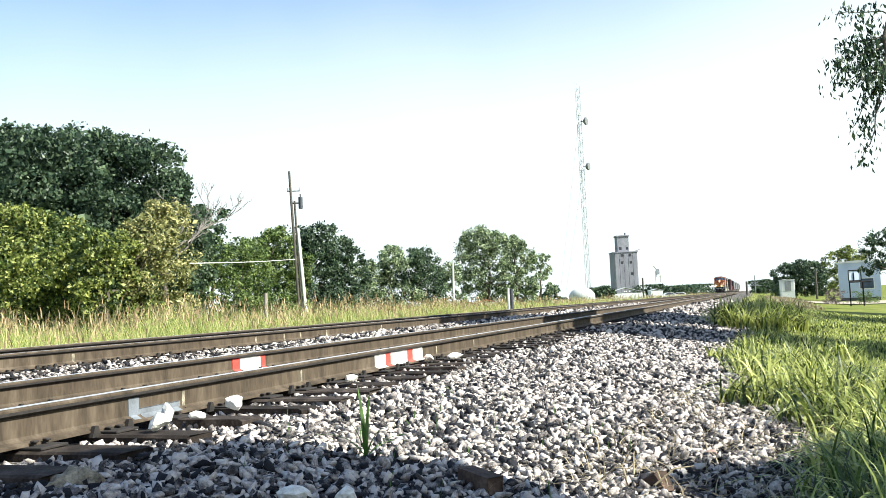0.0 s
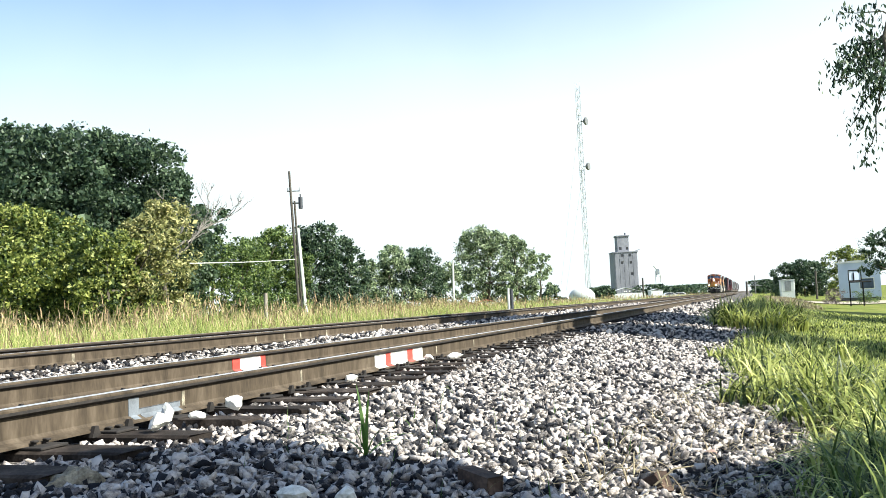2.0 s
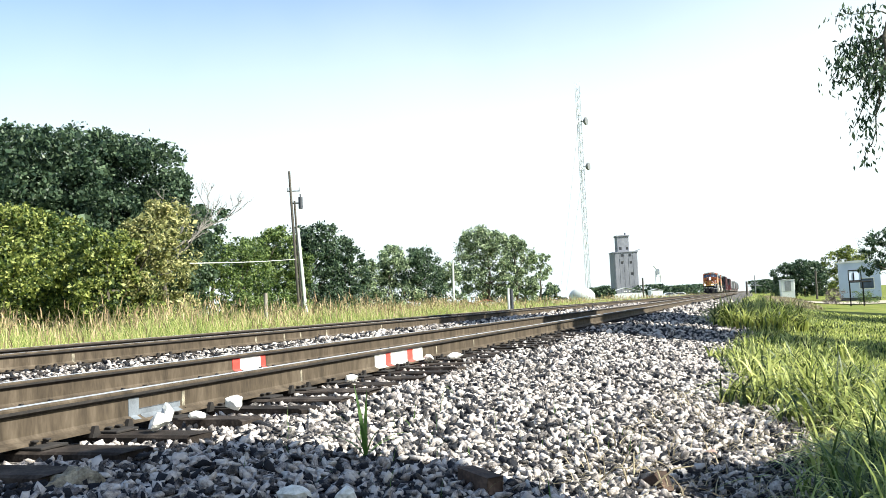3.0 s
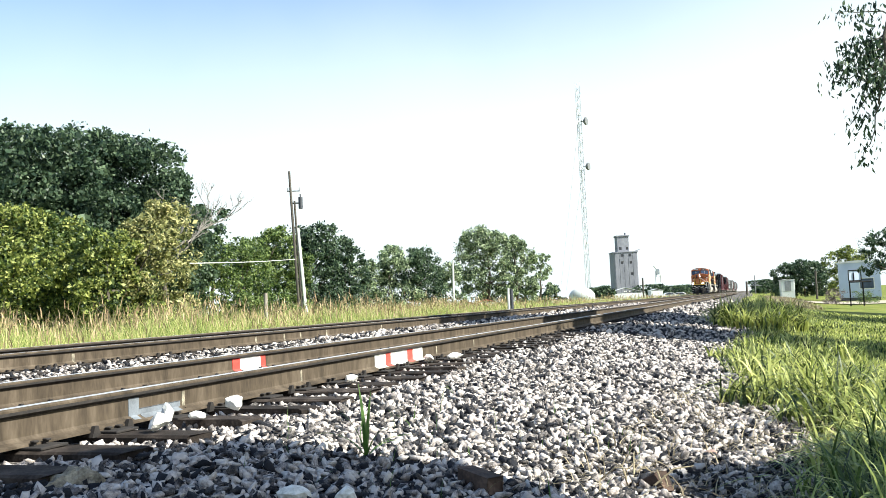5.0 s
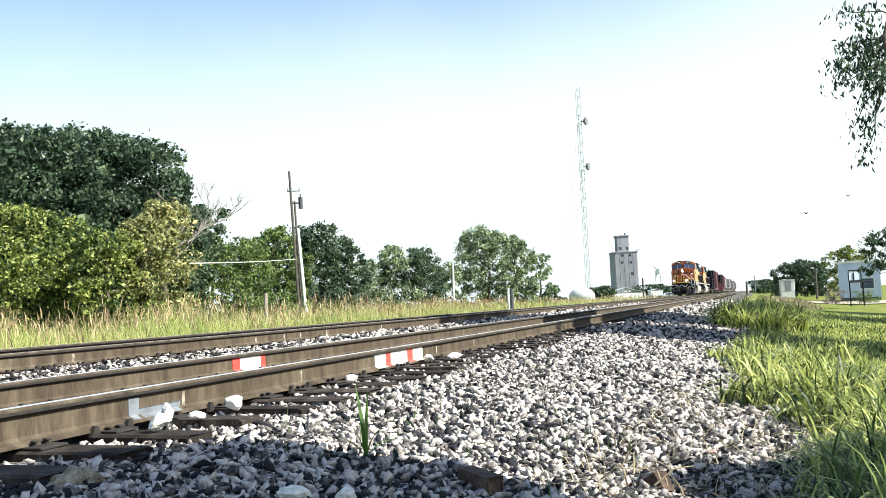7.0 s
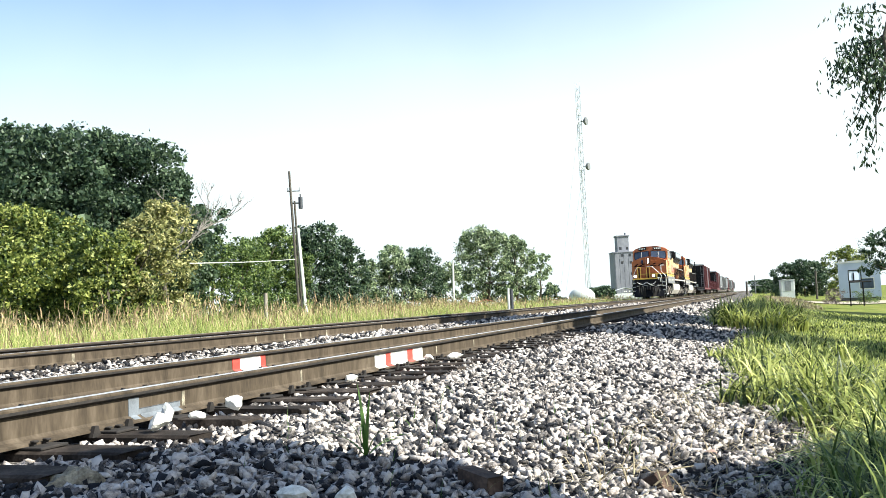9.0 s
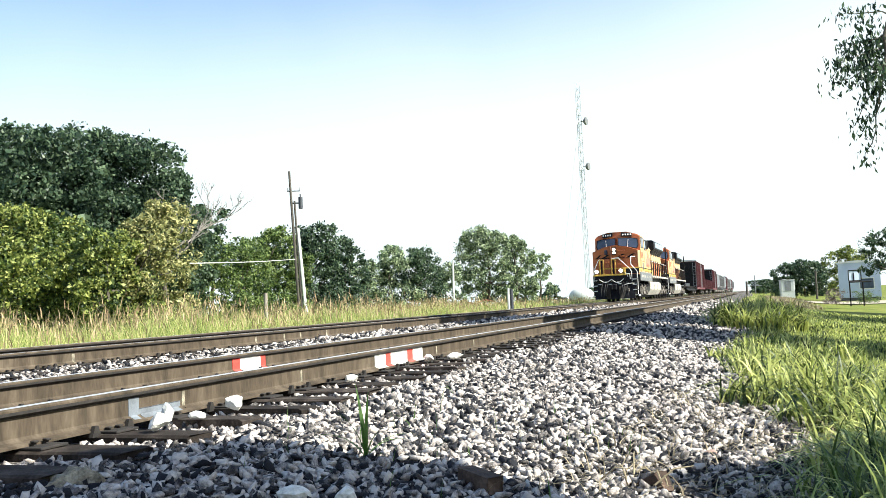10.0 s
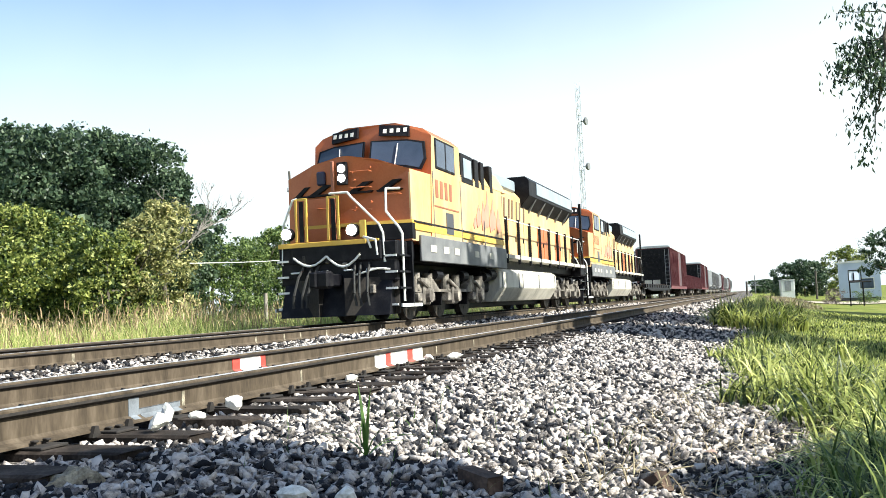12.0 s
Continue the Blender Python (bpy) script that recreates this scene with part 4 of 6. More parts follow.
def car_trucks(car, length):
    for x in (1.9, length - 1.9):
        bm = bmesh.new()
        for s in (-1, 1):
            prism(bm, [(x - 1.25, 0.45), (x - 1.1, 0.62), (x - 0.35, 0.82), (x + 0.35, 0.82), (x + 1.1, 0.62), (x + 1.25, 0.45), (x + 0.5, 0.28), (x - 0.5, 0.28)], "y", s * 1.0 - 0.08, s * 1.0 + 0.08)
        box(bm, x - 0.2, x + 0.2, -1.05, 1.05, 0.45, 0.85)
        part("truck_frame", bm, M["truck"], car)
        for dx in (-0.86, 0.86):
            wheelset(car, x + dx, 0.42, M["wheel"])


def coupler_pair(car, length):
    bm = bmesh.new()
    box(bm, -0.5, 0.5, -0.11, 0.11, 0.75, 1.0, 0.02)
    box(bm, length - 0.5, length + 0.5, -0.11, 0.11, 0.75, 1.0, 0.02)
    part("coupler", bm, M["iron"], car)


def boxcar(length, top, body, label):
    car = empty("boxcar", 0, TRACK_C, 0, label, "rail car", group="train")
    bm = bmesh.new()
    box(bm, 0, length, -1.45, 1.45, 0.95, top - 0.22)
    part("body", bm, body, car)
    # shade on the leading end, laid on as a black sheet
    bm = bmesh.new()
    box(bm, -0.03, 0.02, -1.36, 1.36, 1.0, top - 0.3)
    part("end_panel", bm, M["black"], car, "car end blackened as in shade")
    bm = bmesh.new()
    prism(bm, [(-1.52, top - 0.22), (-1.52, top - 0.12), (0, top), (1.52, top - 0.12), (1.52, top - 0.22)], "x", -0.04, length + 0.04)
    for k in range(int(length / 1.2)):
        box(bm, 0.4 + k * 1.2, 0.48 + k * 1.2, -1.4, 1.4, top - 0.12, top + 0.01)
    part("roof", bm, M["galv"], car, "pale galvanised roof")
    for s in (-1, 1):
        bm = bmesh.new()
        box(bm, 0, length, s * 1.47 - 0.05, s * 1.47 + 0.05, 0.78, 1.08, 0.01)
        part("side_sill", bm, body, car)
        n = int(length / 1.15)
        for k in range(n + 1):
            x = min(length - 0.1, k * length / n)
            if abs(x - length / 2) < 1.7:
                continue
            bm = bmesh.new()
            box(bm, x, x + 0.12, s * 1.50 - 0.06, s * 1.50 + 0.06, 1.05, top - 0.24)
            part("side_rib", bm, body, car)
        bm = bmesh.new()
        box(bm, length / 2 - 1.6, length / 2 + 1.6, s * 1.52 - 0.07, s * 1.52 + 0.07, 1.05, top - 0.35, 0.02)
        d = part("sliding_door", bm, body, car)
        bm = bmesh.new()
        for x in (-1.0, 0.0, 1.0):
            rod(bm, (length / 2 + x, s * 1.61, 1.1), (length / 2 + x, s * 1.61, top - 0.4), 0.025, n=6)
        part("lock_rod", bm, M["galv_steel"], d)
    for x, sx in ((0, -1), (length, 1)):
        bm = bmesh.new()
        for k in range(9):
            box(bm, x - 0.07 if sx < 0 else x, x - 0.02 if sx < 0 else x + 0.05, -1.3, 1.3, 1.25 + k * 0.34, 1.38 + k * 0.34)
        # ribs of the leading end are blackened for the same shade
        part("end_rib", bm, M["black"] if x == 0 else body, car)
        bm = bmesh.new()
        for k in range(9):
            box(bm, x + sx * 0.10 - 0.015, x + sx * 0.10 + 0.015, -1.42, -1.05, 0.95 + k * 0.36, 0.98 + k * 0.36)
        for y in (-1.42, -1.05):
            box(bm, x + sx * 0.10 - 0.02, x + sx * 0.10 + 0.02, y - 0.02, y + 0.02, 0.7, top - 0.4)
        part("ladder", bm, M["galv_steel"], car)
    for z, y in ((1.45, 0.55), (1.45, -0.2)):
        bm = bmesh.new()
        box(bm, -0.09, -0.06, y - 0.32, y + 0.32, z - 0.2, z + 0.2)
        part("placard", bm, M["pale_grey"], car, "pale placard")
    bm = bmesh.new()
    box(bm, -0.25, 0.1, -1.45, 1.45, 0.78, 0.92, 0.01)
    part("end_platform", bm, M["pale_grey"], car)
    coupler_pair(car, length)
    car_trucks(car, length)
    return car


def flatcar(length, label):
    car = empty("flatcar", 0, TRACK_C, 0, label, "rail car", group="train")
    bm = bmesh.new()
    box(bm, 0, length, -1.4, 1.4, 0.95, 1.12, 0.02)
    part("deck", bm, M["old_wood"], car)
    for s in (-1, 1):
        bm = bmesh.new()
        prism(bm, [(0, 1.1), (length, 1.1), (length, 0.85), (length - 3.5, 0.62), (3.5, 0.62), (0, 0.85)], "y", s * 1.42 - 0.05, s * 1.42 + 0.05)
        part("side_sill", bm, M["black"], car, "black side sill")
        for k in range(12):
            bm = bmesh.new()
            x = 0.7 + k * (length - 1.4) / 11
            box(bm, x - 0.06, x + 0.06, s * 1.49 - 0.04, s * 1.49 + 0.04, 0.85, 1.08)
            part("stake_pocket", bm, M["iron"], car)
    coupler_pair(car, length)
    car_trucks(car, length)
    return car


def gondola(length, label):
    car = empty("gondola_car", 0, TRACK_C, 0, label, "rail car", group="train")
    bm = bmesh.new()
    box(bm, 0, length, -1.4, 1.4, 0.95, 1.1)
    part("floor_plate", bm, M["boxcar"], car)
    for s in (-1, 1):
        bm = bmesh.new()
        box(bm, 0, length, s * 1.42 - 0.03, s * 1.42 + 0.03, 0.85, 2.35)
        part("side_wall", bm, M["boxcar"], car)
        for k in range(13):
            bm = bmesh.new()
            x = 0.1 + k * (length - 0.2) / 12
            box(bm, x - 0.06, x + 0.06, s * 1.50 - 0.06, s * 1.50 + 0.06, 0.85, 2.38)
            part("side_rib", bm, M["boxcar"], car)
    for x in (0.04, length - 0.04):
        bm = bmesh.new()
        box(bm, x - 0.04, x + 0.04, -1.4, 1.4, 0.9, 2.35)
        part("end_wall", bm, M["boxcar"], car)
    coupler_pair(car, length)
    car_trucks(car, length)
    return car


def hopper(length, top, body, label):
    car = empty("hopper_car", 0, TRACK_C, 0, label, "rail car", group="train")
    bm = bmesh.new()
    prism(bm, [(-1.5, 1.5), (-1.5, top - 0.35), (-1.1, top), (1.1, top), (1.5, top - 0.35), (1.5, 1.5), (1.2, 1.2), (-1.2, 1.2)], "x", 1.2, length - 1.2)
    for v in bm.verts:
        if v.co.z < 1.6:
            v.co.x = length / 2 + (v.co.x - length / 2) * 0.72
    part("body", bm, body, car)
    bm = bmesh.new()
    box(bm, 0, length, -1.2, 1.2, 0.95, 1.15)
    part("underframe", bm, M["black"], car)
    for s in (-1, 1):
        for k in range(11):
            bm = bmesh.new()
            x = 1.3 + k * (length - 2.7) / 10
            box(bm, x - 0.05, x + 0.07, s * 1.53 - 0.05, s * 1.53 + 0.05, 1.6, top - 0.36)
            part("side_rib", bm, body, car)
    for k in range(3):
        bm = bmesh.new()
        x = length * (k + 0.7) / 3.4
        prism(bm, [(x - 1.4, 1.2), (x + 1.4, 1.2), (x + 0.4, 0.42), (x - 0.4, 0.42)], "y", -0.9, 0.9)
        part("hopper_chute", bm, body, car)
    for x in (0.5, length - 0.5):
        bm = bmesh.new()
        for s in (-1, 1):
            rod(bm, (x, s * 1.3, 1.1), (x, s * 1.3, top - 0.6), 0.05, n=6)
        for k in range(8):
            rod(bm, (x, -1.3, 1.3 + k * 0.35), (x, -0.8, 1.3 + k * 0.35), 0.02, n=5)
        part("end_ladder", bm, M["galv_steel"], car)
    coupler_pair(car, length)
    car_trucks(car, length)
    return car


TRAIN = []
loco = locomotive("orange diesel locomotive with sides coloured sunlit yellow, headlights lit, leading the train")
TRAIN.append((loco, 0.0))
second = copy_thing(loco, pose(0, TRACK_C, 0))
tagged(second, "orange diesel locomotive with sides coloured sunlit yellow, coupled behind the leading one")
for o in second.children_recursive:
    if o.data and M["headlamp"].name in [m.name for m in o.data.materials]:
        o.data = o.data.copy()
        o.data.materials[0] = M["galv_steel"]
        tagged(o, "unlit round lamp")
TRAIN.append((second, 22.4))
TRAIN.append((flatcar(19.8, "empty dark flatcar with a black side sill behind the locomotives"), 45.2))
red_car = boxcar(20.2, 4.78, M["boxcar"], "oxide red boxcar with a pale roof and one end blackened as in shade")
TRAIN.append((red_car, 65.9))
gon = gondola(15.0, "low oxide red gondola car between boxcars")
TRAIN.append((gon, 87.0))
TRAIN.append((copy_thing(gon, pose(0, TRACK_C, 0)), 103.0))
TRAIN.append((copy_thing(red_car, pose(0, TRACK_C, 0)), 119.0))
grey = hopper(17.2, 4.5, M["galv"], "pale grey covered hopper car far back in the train")
dark = hopper(17.2, 4.5, M["hopper"], "dark grey covered hopper car far back in the train")
TRAIN.append((grey, 140.2))
for k in range(10):
    s = 158.4 + k * 18.2
    if k == 0:
        TRAIN.append((dark, s))
    else:
        TRAIN.append((copy_thing(grey if k % 4 == 2 else (red_car if k % 4 == 3 else dark), pose(0, TRACK_C, 0)), s))



# ---- trees ----
def limb(bm, p, q, r0, r1, rng, bend=0.12, n=7, seg=4):
    p, q = Vector(p), Vector(q)
    L = (q - p).length
    pts = [p.lerp(q, k / seg) + (Vector([rng.uniform(-1, 1) for _ in range(3)]) * L * bend * (0 if k in (0, seg) else 0.5)) for k in range(seg + 1)]
    tube(bm, pts, r0, n, r1)
    return pts


def tree(name, x, y, height, spread, mat, label, seed, lobes=9, count=9000, leaf=0.22, trunk_h=0.3, low=0.25, squash=0.8, z=None, trunk_r=None, gap=0.0, category="tree", group=""):
    """Tapered trunk with limbs, and a crown of many leaves on uneven lobes."""
    rng = random.Random(seed)
    nr = np.random.default_rng(seed)
    base = float(ground_z(x, y)) if z is None else z
    t = empty(name, x, y, base - 0.05, label, category, group)
    r = trunk_r or height * 0.022
    bm = bmesh.new()
    top = Vector((rng.uniform(-0.3, 0.3), rng.uniform(-0.3, 0.3), height * 0.62))
    spine = limb(bm, (0, 0, 0), top, r, r * 0.45, rng, 0.05, 9)
    C = []
    for k in range(lobes):
        a = k * 2.4 + rng.uniform(-0.5, 0.5)
        h = low + (0.86 - low) * (k + 0.5) / lobes
        wide = math.sin(math.pi * min(1, max(0.08, (h - low) / (1 - low) * 0.85 + 0.18))) ** 0.7
        rr = spread * wide * rng.uniform(0.45, 0.75)
        c = Vector((math.cos(a) * rr, math.sin(a) * rr, height * h))
        C.append((c, spread * rng.uniform(0.36, 0.58)))
        p0 = spine[min(4, 1 + int(h * 4))]
        limb(bm, p0, c, r * 0.42, r * 0.1, rng, 0.15, 5, 3)
    C.append((Vector((0, 0, height * 0.80)), spread * 0.45))
    part("trunk", bm, M["bark"], t)
    if leaf < 0.31:
        count, leaf = int(count * 1.9), leaf * 0.72
    P = []
    wts = np.array([rad ** 2 for _, rad in C])
    for (c, rad), w in zip(C, wts / wts.sum()):
        n = int(count * w)
        d = nr.normal(0, 1, (n, 3))
        d /= np.linalg.norm(d, axis=1)[:, None]
        bumps = 1 + 0.16 * np.sin(d[:, 0] * 5 + seed) * np.cos(d[:, 1] * 6 + c.x) + 0.13 * np.sin(d[:, 2] * 9 + d[:, 0] * 7 + c.y)
        q = nr.uniform(0.25, 1.0, n) ** 0.35
        m = max(8, int(rad * 9))
        tuft = nr.normal(0, 1, (m, 3))
        tuft /= np.linalg.norm(tuft, axis=1)[:, None]
        tuft *= nr.uniform(0.72, 1.02, (m, 1))
        own = nr.integers(0, m, n)
        off = nr.normal(0, 1, (n, 3))
        off /= np.linalg.norm(off, axis=1)[:, None]
        clump = tuft[own] + off * (nr.uniform(0, 1, n) ** 0.4 * min(0.30, 0.62 / rad ** 0.5))[:, None]
        loose = nr.uniform(0, 1, n) < 0.22
        unit = np.where(loose[:, None], d * (q * bumps)[:, None], clump)
        pts = unit * rad * np.array([1, 1, squash]) + np.array(c)
        if gap:
            cell = np.sin(pts[:, 0] * 3.1 + seed) * np.sin(pts[:, 1] * 2.7 + 1) * np.sin(pts[:, 2] * 3.3 + 2)
            pts = pts[cell > -0.35 + gap * 0.3]
        P.append(pts)
    P = np.concatenate(P)
    P[:, 2] = np.minimum(P[:, 2], height * (1 + 0.02 * nr.normal(0, 1, len(P))))
    P = P[P[:, 2] > 0.15]
    V, F = leaves(P, leaf * np.exp(nr.normal(0, 0.3, len(P))), nr, 0.62)
    cr = new("crown", np_mesh("crown", V, F, [mat]))
    cr.parent = t
    return t


# left side: the tall dark tree, the bushes before it, and the row behind the meadow
tree("tree", 37.17, 33.85, 11.5, 5.4, M["leaf_dark"], "tall dark green tree with a rounded crown behind bushes", 1, 15, 32000, 0.30, low=0.12)
tree("tree", 38.98, 31.64, 11.5, 4.9, M["leaf_dark"], "tall dark green tree with a rounded crown behind bushes", 2, 12, 28000, 0.27, low=0.12)
tree("tree", 35.44, 37.6, 12.1, 5.4, M["leaf_dark"], "tall dark green tree with a rounded crown behind bushes", 3, 13, 18000, 0.30, low=0.12)
tree("tree", 42.53, 30.53, 10.2, 3.0, M["leaf_dark"], "narrow dark green tree beside the tall ones", 4, 8, 12000, 0.25, low=0.12)
tree("bush", 28.54, 28.10, 6.1, 3.2, M["leaf_yellow"], "yellow-green bushy tree at the meadow's edge", 5, 12, 16000, 0.20, low=0.02, category="bush")
tree("bush", 30.97, 27.17, 6.0, 2.6, M["leaf_mid"], "leafy green bush at the meadow's edge", 6, 10, 10000, 0.20, low=0.02, category="bush")
tree("bush", 28.95, 23.77, 4.9, 2.2, M["leaf_yellow"], "yellow-green bush at the meadow's edge", 7, 9, 9000, 0.19, low=0.0, category="bush")
tree("bush", 31.10, 23.70, 5.8, 2.0, M["leaf_olive"], "olive-brown bush, partly dry", 8, 9, 9000, 0.18, low=0.0, category="bush")
tree("bush", 33.95, 24.75, 7.2, 1.9, M["leaf_olive"], "olive-brown bush, partly dry", 9, 9, 8000, 0.18, low=0.0, category="bush")
tree("bush", 27.96, 29.82, 5.4, 2.8, M["leaf_mid"], "leafy green bush at the meadow's edge", 10, 9, 8000, 0.2, low=0.0, category="bush")
tree("bush", 45.86, 30.06, 6.2, 2.5, M["leaf_mid"], "green bush below a bare tree", 11, 9, 8000, 0.2, low=0.0, category="bush")
tree("bush", 49.95, 30.49, 6.2, 2.7, M["leaf_mid"], "green bush below a bare tree", 12, 9, 8000, 0.2, low=0.0, category="bush")
tree("tree", 58.48, 33.42, 7.7, 3.3, M["leaf_mid"], "green tree in the row behind the meadow", 13, 11, 11000, 0.25, low=0.06)
tree("tree", 63.01, 32.53, 8.3, 3.4, M["leaf_dark"], "dark green tree in the row behind the meadow", 14, 11, 11000, 0.26, low=0.04)
tree("tree", 65.62, 31.09, 7.2, 2.6, M["leaf_dark"], "dark green tree in the row behind the meadow", 15, 9, 8000, 0.26, low=0.04)
tree("tree", 82.75, 36.72, 6.2, 2.6, M["leaf_hazed"], "small green tree in the row behind the meadow", 16, 8, 6000, 0.27, low=0.04)
tree("tree", 85.49, 34.91, 7.9, 3.0, M["leaf_hazed"], "green tree in the row behind the meadow", 17, 9, 8000, 0.28, low=0.04)
tree("tree", 88.39, 32.58, 8.0, 3.1, M["leaf_dark"], "green tree in the row behind the meadow", 18, 9, 8000, 0.28, low=0.04)
tree("tree", 92.99, 31.52, 6.0, 2.4, M["leaf_hazed"], "small green tree in the row behind the meadow", 19, 8, 5000, 0.28, low=0.04)
tree("tree", 108.03, 30.9, 11.3, 3.9, M["leaf_hazed"], "broad green tree with gaps in its crown", 20, 12, 17000, 0.30, low=0.12, gap=0.3)
tree("tree", 110.99, 28.0, 10.2, 3.0, M["leaf_hazed"], "broad green tree with gaps in its crown", 21, 10, 13000, 0.30, low=0.12, gap=0.3)
tree("tree", 115.91, 26.3, 8.2, 2.1, M["leaf_hazed"], "slim green tree at the end of the row", 22, 8, 4000, 0.30, low=0.08, gap=0.3)
tree("tree", 147.95, 31.70, 3.4, 1.9, M["leaf_dark"], "low dark tree far off", 23, 6, 2000, 0.4, low=0.0)
# far growth along the horizon
for k, (px_x, px_y, h, w) in enumerate(((261.72, 40.6, 4.2, 3.6), (337.54, 34.33, 4.8, 8.0), (340.21, 26.46, 4.0, 9.0), (374.06, 20.28, 4.4, 10.0), (280.43, 46.65, 4.0, 6.0), (318.71, -3.66, 4.4, 5.0), (362.25, 23.89, 3.8, 9.0))):
    tree("tree", px_x, px_y, h, w, M["leaf_dark"], "low dark green growth on the horizon", 40 + k, 8, 2600, 0.7, low=0.0, z=-0.9)
# right side beyond the lawn
for k, (px_x, px_y, h, w) in enumerate(((198.26, -7.33, 7.4, 3.3), (199.31, -10.42, 7.8, 3.7), (200.36, -13.51, 7.2, 3.3))):
    tree("tree", px_x, px_y, h, w, M["leaf_dark"], "dense dark green tree beyond the lawn", 60 + k, 9, 7000, 0.32, low=0.06)
tree("tree", 139.87, -13.01, 8.2, 2.9, M["leaf_yellow"], "light green tree behind the pale house", 65, 9, 6000, 0.3, low=0.2, gap=0.3)
tree("tree", 68.68, -9.04, 6.3, 1.7, M["leaf_dark"], "small open tree with a dark trunk beside the house", 66, 9, 3000, 0.20, low=0.46, gap=0.7, trunk_r=0.12)
tree("bush", 89.24, -7.26, 1.5, 1.3, M["dead_leaf"], "low dusty purple-brown bush beside the drive", 67, 12, 1500, 0.12, low=0.0, gap=0.6, category="bush")
tree("bush", 94.50, -10.28, 1.3, 1.3, M["leaf_mid"], "low green bush below the hoop", 68, 12, 1200, 0.13, low=0.0, gap=0.6, category="bush")
# trees on the lawn side, out of view, placed to shade the lawn and tracks
tree("tree", 18.0, -7.8, 11.0, 2.6, M["leaf_mid"], "tall shade tree on the lawn side of the tracks", 70, 12, 12000, 0.50, low=0.32)
tree("tree", 3.85, -5.5, 5.8, 1.3, M["leaf_mid"], "out-of-view tree added to shade the long grass", 74, 9, 9000, 0.34, low=0.42)
tree("tree", 25.0, -9.6, 18.0, 3.9, M["leaf_mid"], "very tall shade tree on the lawn side of the tracks", 75, 11, 11000, 0.52, low=0.64)
tree("tree", 2.9, -2.75, 6.3, 0.95, M["leaf_mid"], "small out-of-view tree added to shade the near stones", 71, 11, 7000, 0.32, low=0.55)
tree("tree", 40.0, -14.5, 15.0, 4.4, M["leaf_mid"], "tall shade tree on the lawn side of the tracks", 72, 11, 8000, 0.62, low=0.25)
tree("tree", 54.0, -18.5, 15.0, 4.0, M["leaf_mid"], "tall shade tree on the lawn side of the tracks", 73, 11, 8000, 0.62, low=0.25)


def bare_tree():
    x, y = 38.06, 28.00
    t = empty("bare_tree", x, y, float(ground_z(x, y)) - 0.05, "leafless grey tree standing among green bushes", "tree")
    rng = random.Random(5)
    bm = bmesh.new()

    def grow(p, d, L, r, k):
        q = p + d * L
        limb(bm, p, q, r, r * 0.6, rng, 0.12, 5, 3)
        if k:
            for _ in range(3):
                nd = (d * 0.55 + Vector((rng.uniform(-0.8, 0.8), rng.uniform(-0.85, 0.7), rng.uniform(0.0, 0.75)))).normalized()
                grow(p.lerp(q, rng.uniform(0.6, 1.0)), nd, L * rng.uniform(0.45, 0.66), r * 0.58, k - 1)
    grow(Vector((0, 0, 0)), Vector((0.05, -0.10, 1)).normalized(), 4.7, 0.12, 5)
    part("branch_frame", bm, M["dead"], t)


bare_tree()


# ---- overhanging branch ----
def hanging_branch():
    x, y = 16.17, -2.44
    t = empty("overhanging_branch", x, y, 0, "leafy dark branch hanging down from a tree", "branch")
    rng, nr = random.Random(8), np.random.default_rng(8)
    side = Vector((-0.324, 0.945, 0))
    bm = bmesh.new()
    top = Vector((0, 0, 4.75))
    limb(bm, Vector((18.0 - x, -7.8 - y, 4.3)), top, 0.09, 0.045, rng, 0.03, 7)
    limb(bm, top, top + side * 0.30 + Vector((0, 0, -1.5)), 0.04, 0.015, rng, 0.08, 6)
    part("limb", bm, M["bark"], t)
    sprigs = []
    for h0, s0, out, drop, dens in ((4.72, 0.0, 1.05, 0.05, 60), (4.45, 0.05, 0.95, -0.25, 75), (4.2, 0.1, 1.0, -0.30, 80), (3.95, 0.1, 1.1, -0.33, 85),
                                    (3.65, 0.2, 0.62, -0.70, 55), (3.3, 0.25, 0.45, -1.05, 40), (3.9, 0.0, 0.60, -0.3, 90), (4.4, -0.1, 0.7, -0.2, 90), (4.1, 0.0, 0.6, -0.1, 90), (3.7, 0.05, 0.5, -0.2, 70)):
        bm = bmesh.new()
        a = Vector((0, 0, 0))
        out, dens = out * 0.86, int(dens * 1.9)
        b = side * out + Vector((rng.uniform(-0.3, 0.3), 0, drop))
        pts = limb(bm, a, b, 0.014, 0.004, rng, 0.12, 5, 5)
        sp = part("sprig", bm, M["bark"], t, smooth=True)
        sp.matrix_basis = Matrix.Translation(side * s0 + Vector((0, 0, h0)))
        u = nr.uniform(0.12, 1.0, dens) ** 0.8
        c = np.array([np.array(a.lerp(b, float(v))) for v in u]) + nr.normal(0, 0.10, (dens, 3))
        c[:, 2] -= np.abs(nr.normal(0, 0.05, dens))
        V, F = leaves(c, 0.10 * np.exp(nr.normal(0, 0.25, dens)), nr, 0.36, hang=2.2)
        lf = new("leaves", np_mesh("leaves", V, F, [M["leaf_dark"]]))
        lf.parent = sp
        sprigs.append(sp)
    return t, sprigs


BRANCH, SPRIGS = hanging_branch()


# ---- grass ----
def grass_stuff(name, base, h, w, lean, mats, label, seed, seg=3, index=None, droop=0.5):
    rng = np.random.default_rng(seed)
    V, F = ribbons(base, h, w, lean, rng, seg, droop)
    idx = None if index is None else np.repeat(index, seg)
    ob = new(name, np_mesh(name, V, F, mats, idx))
    return tagged(ob, label, "grass", kind="stuff")


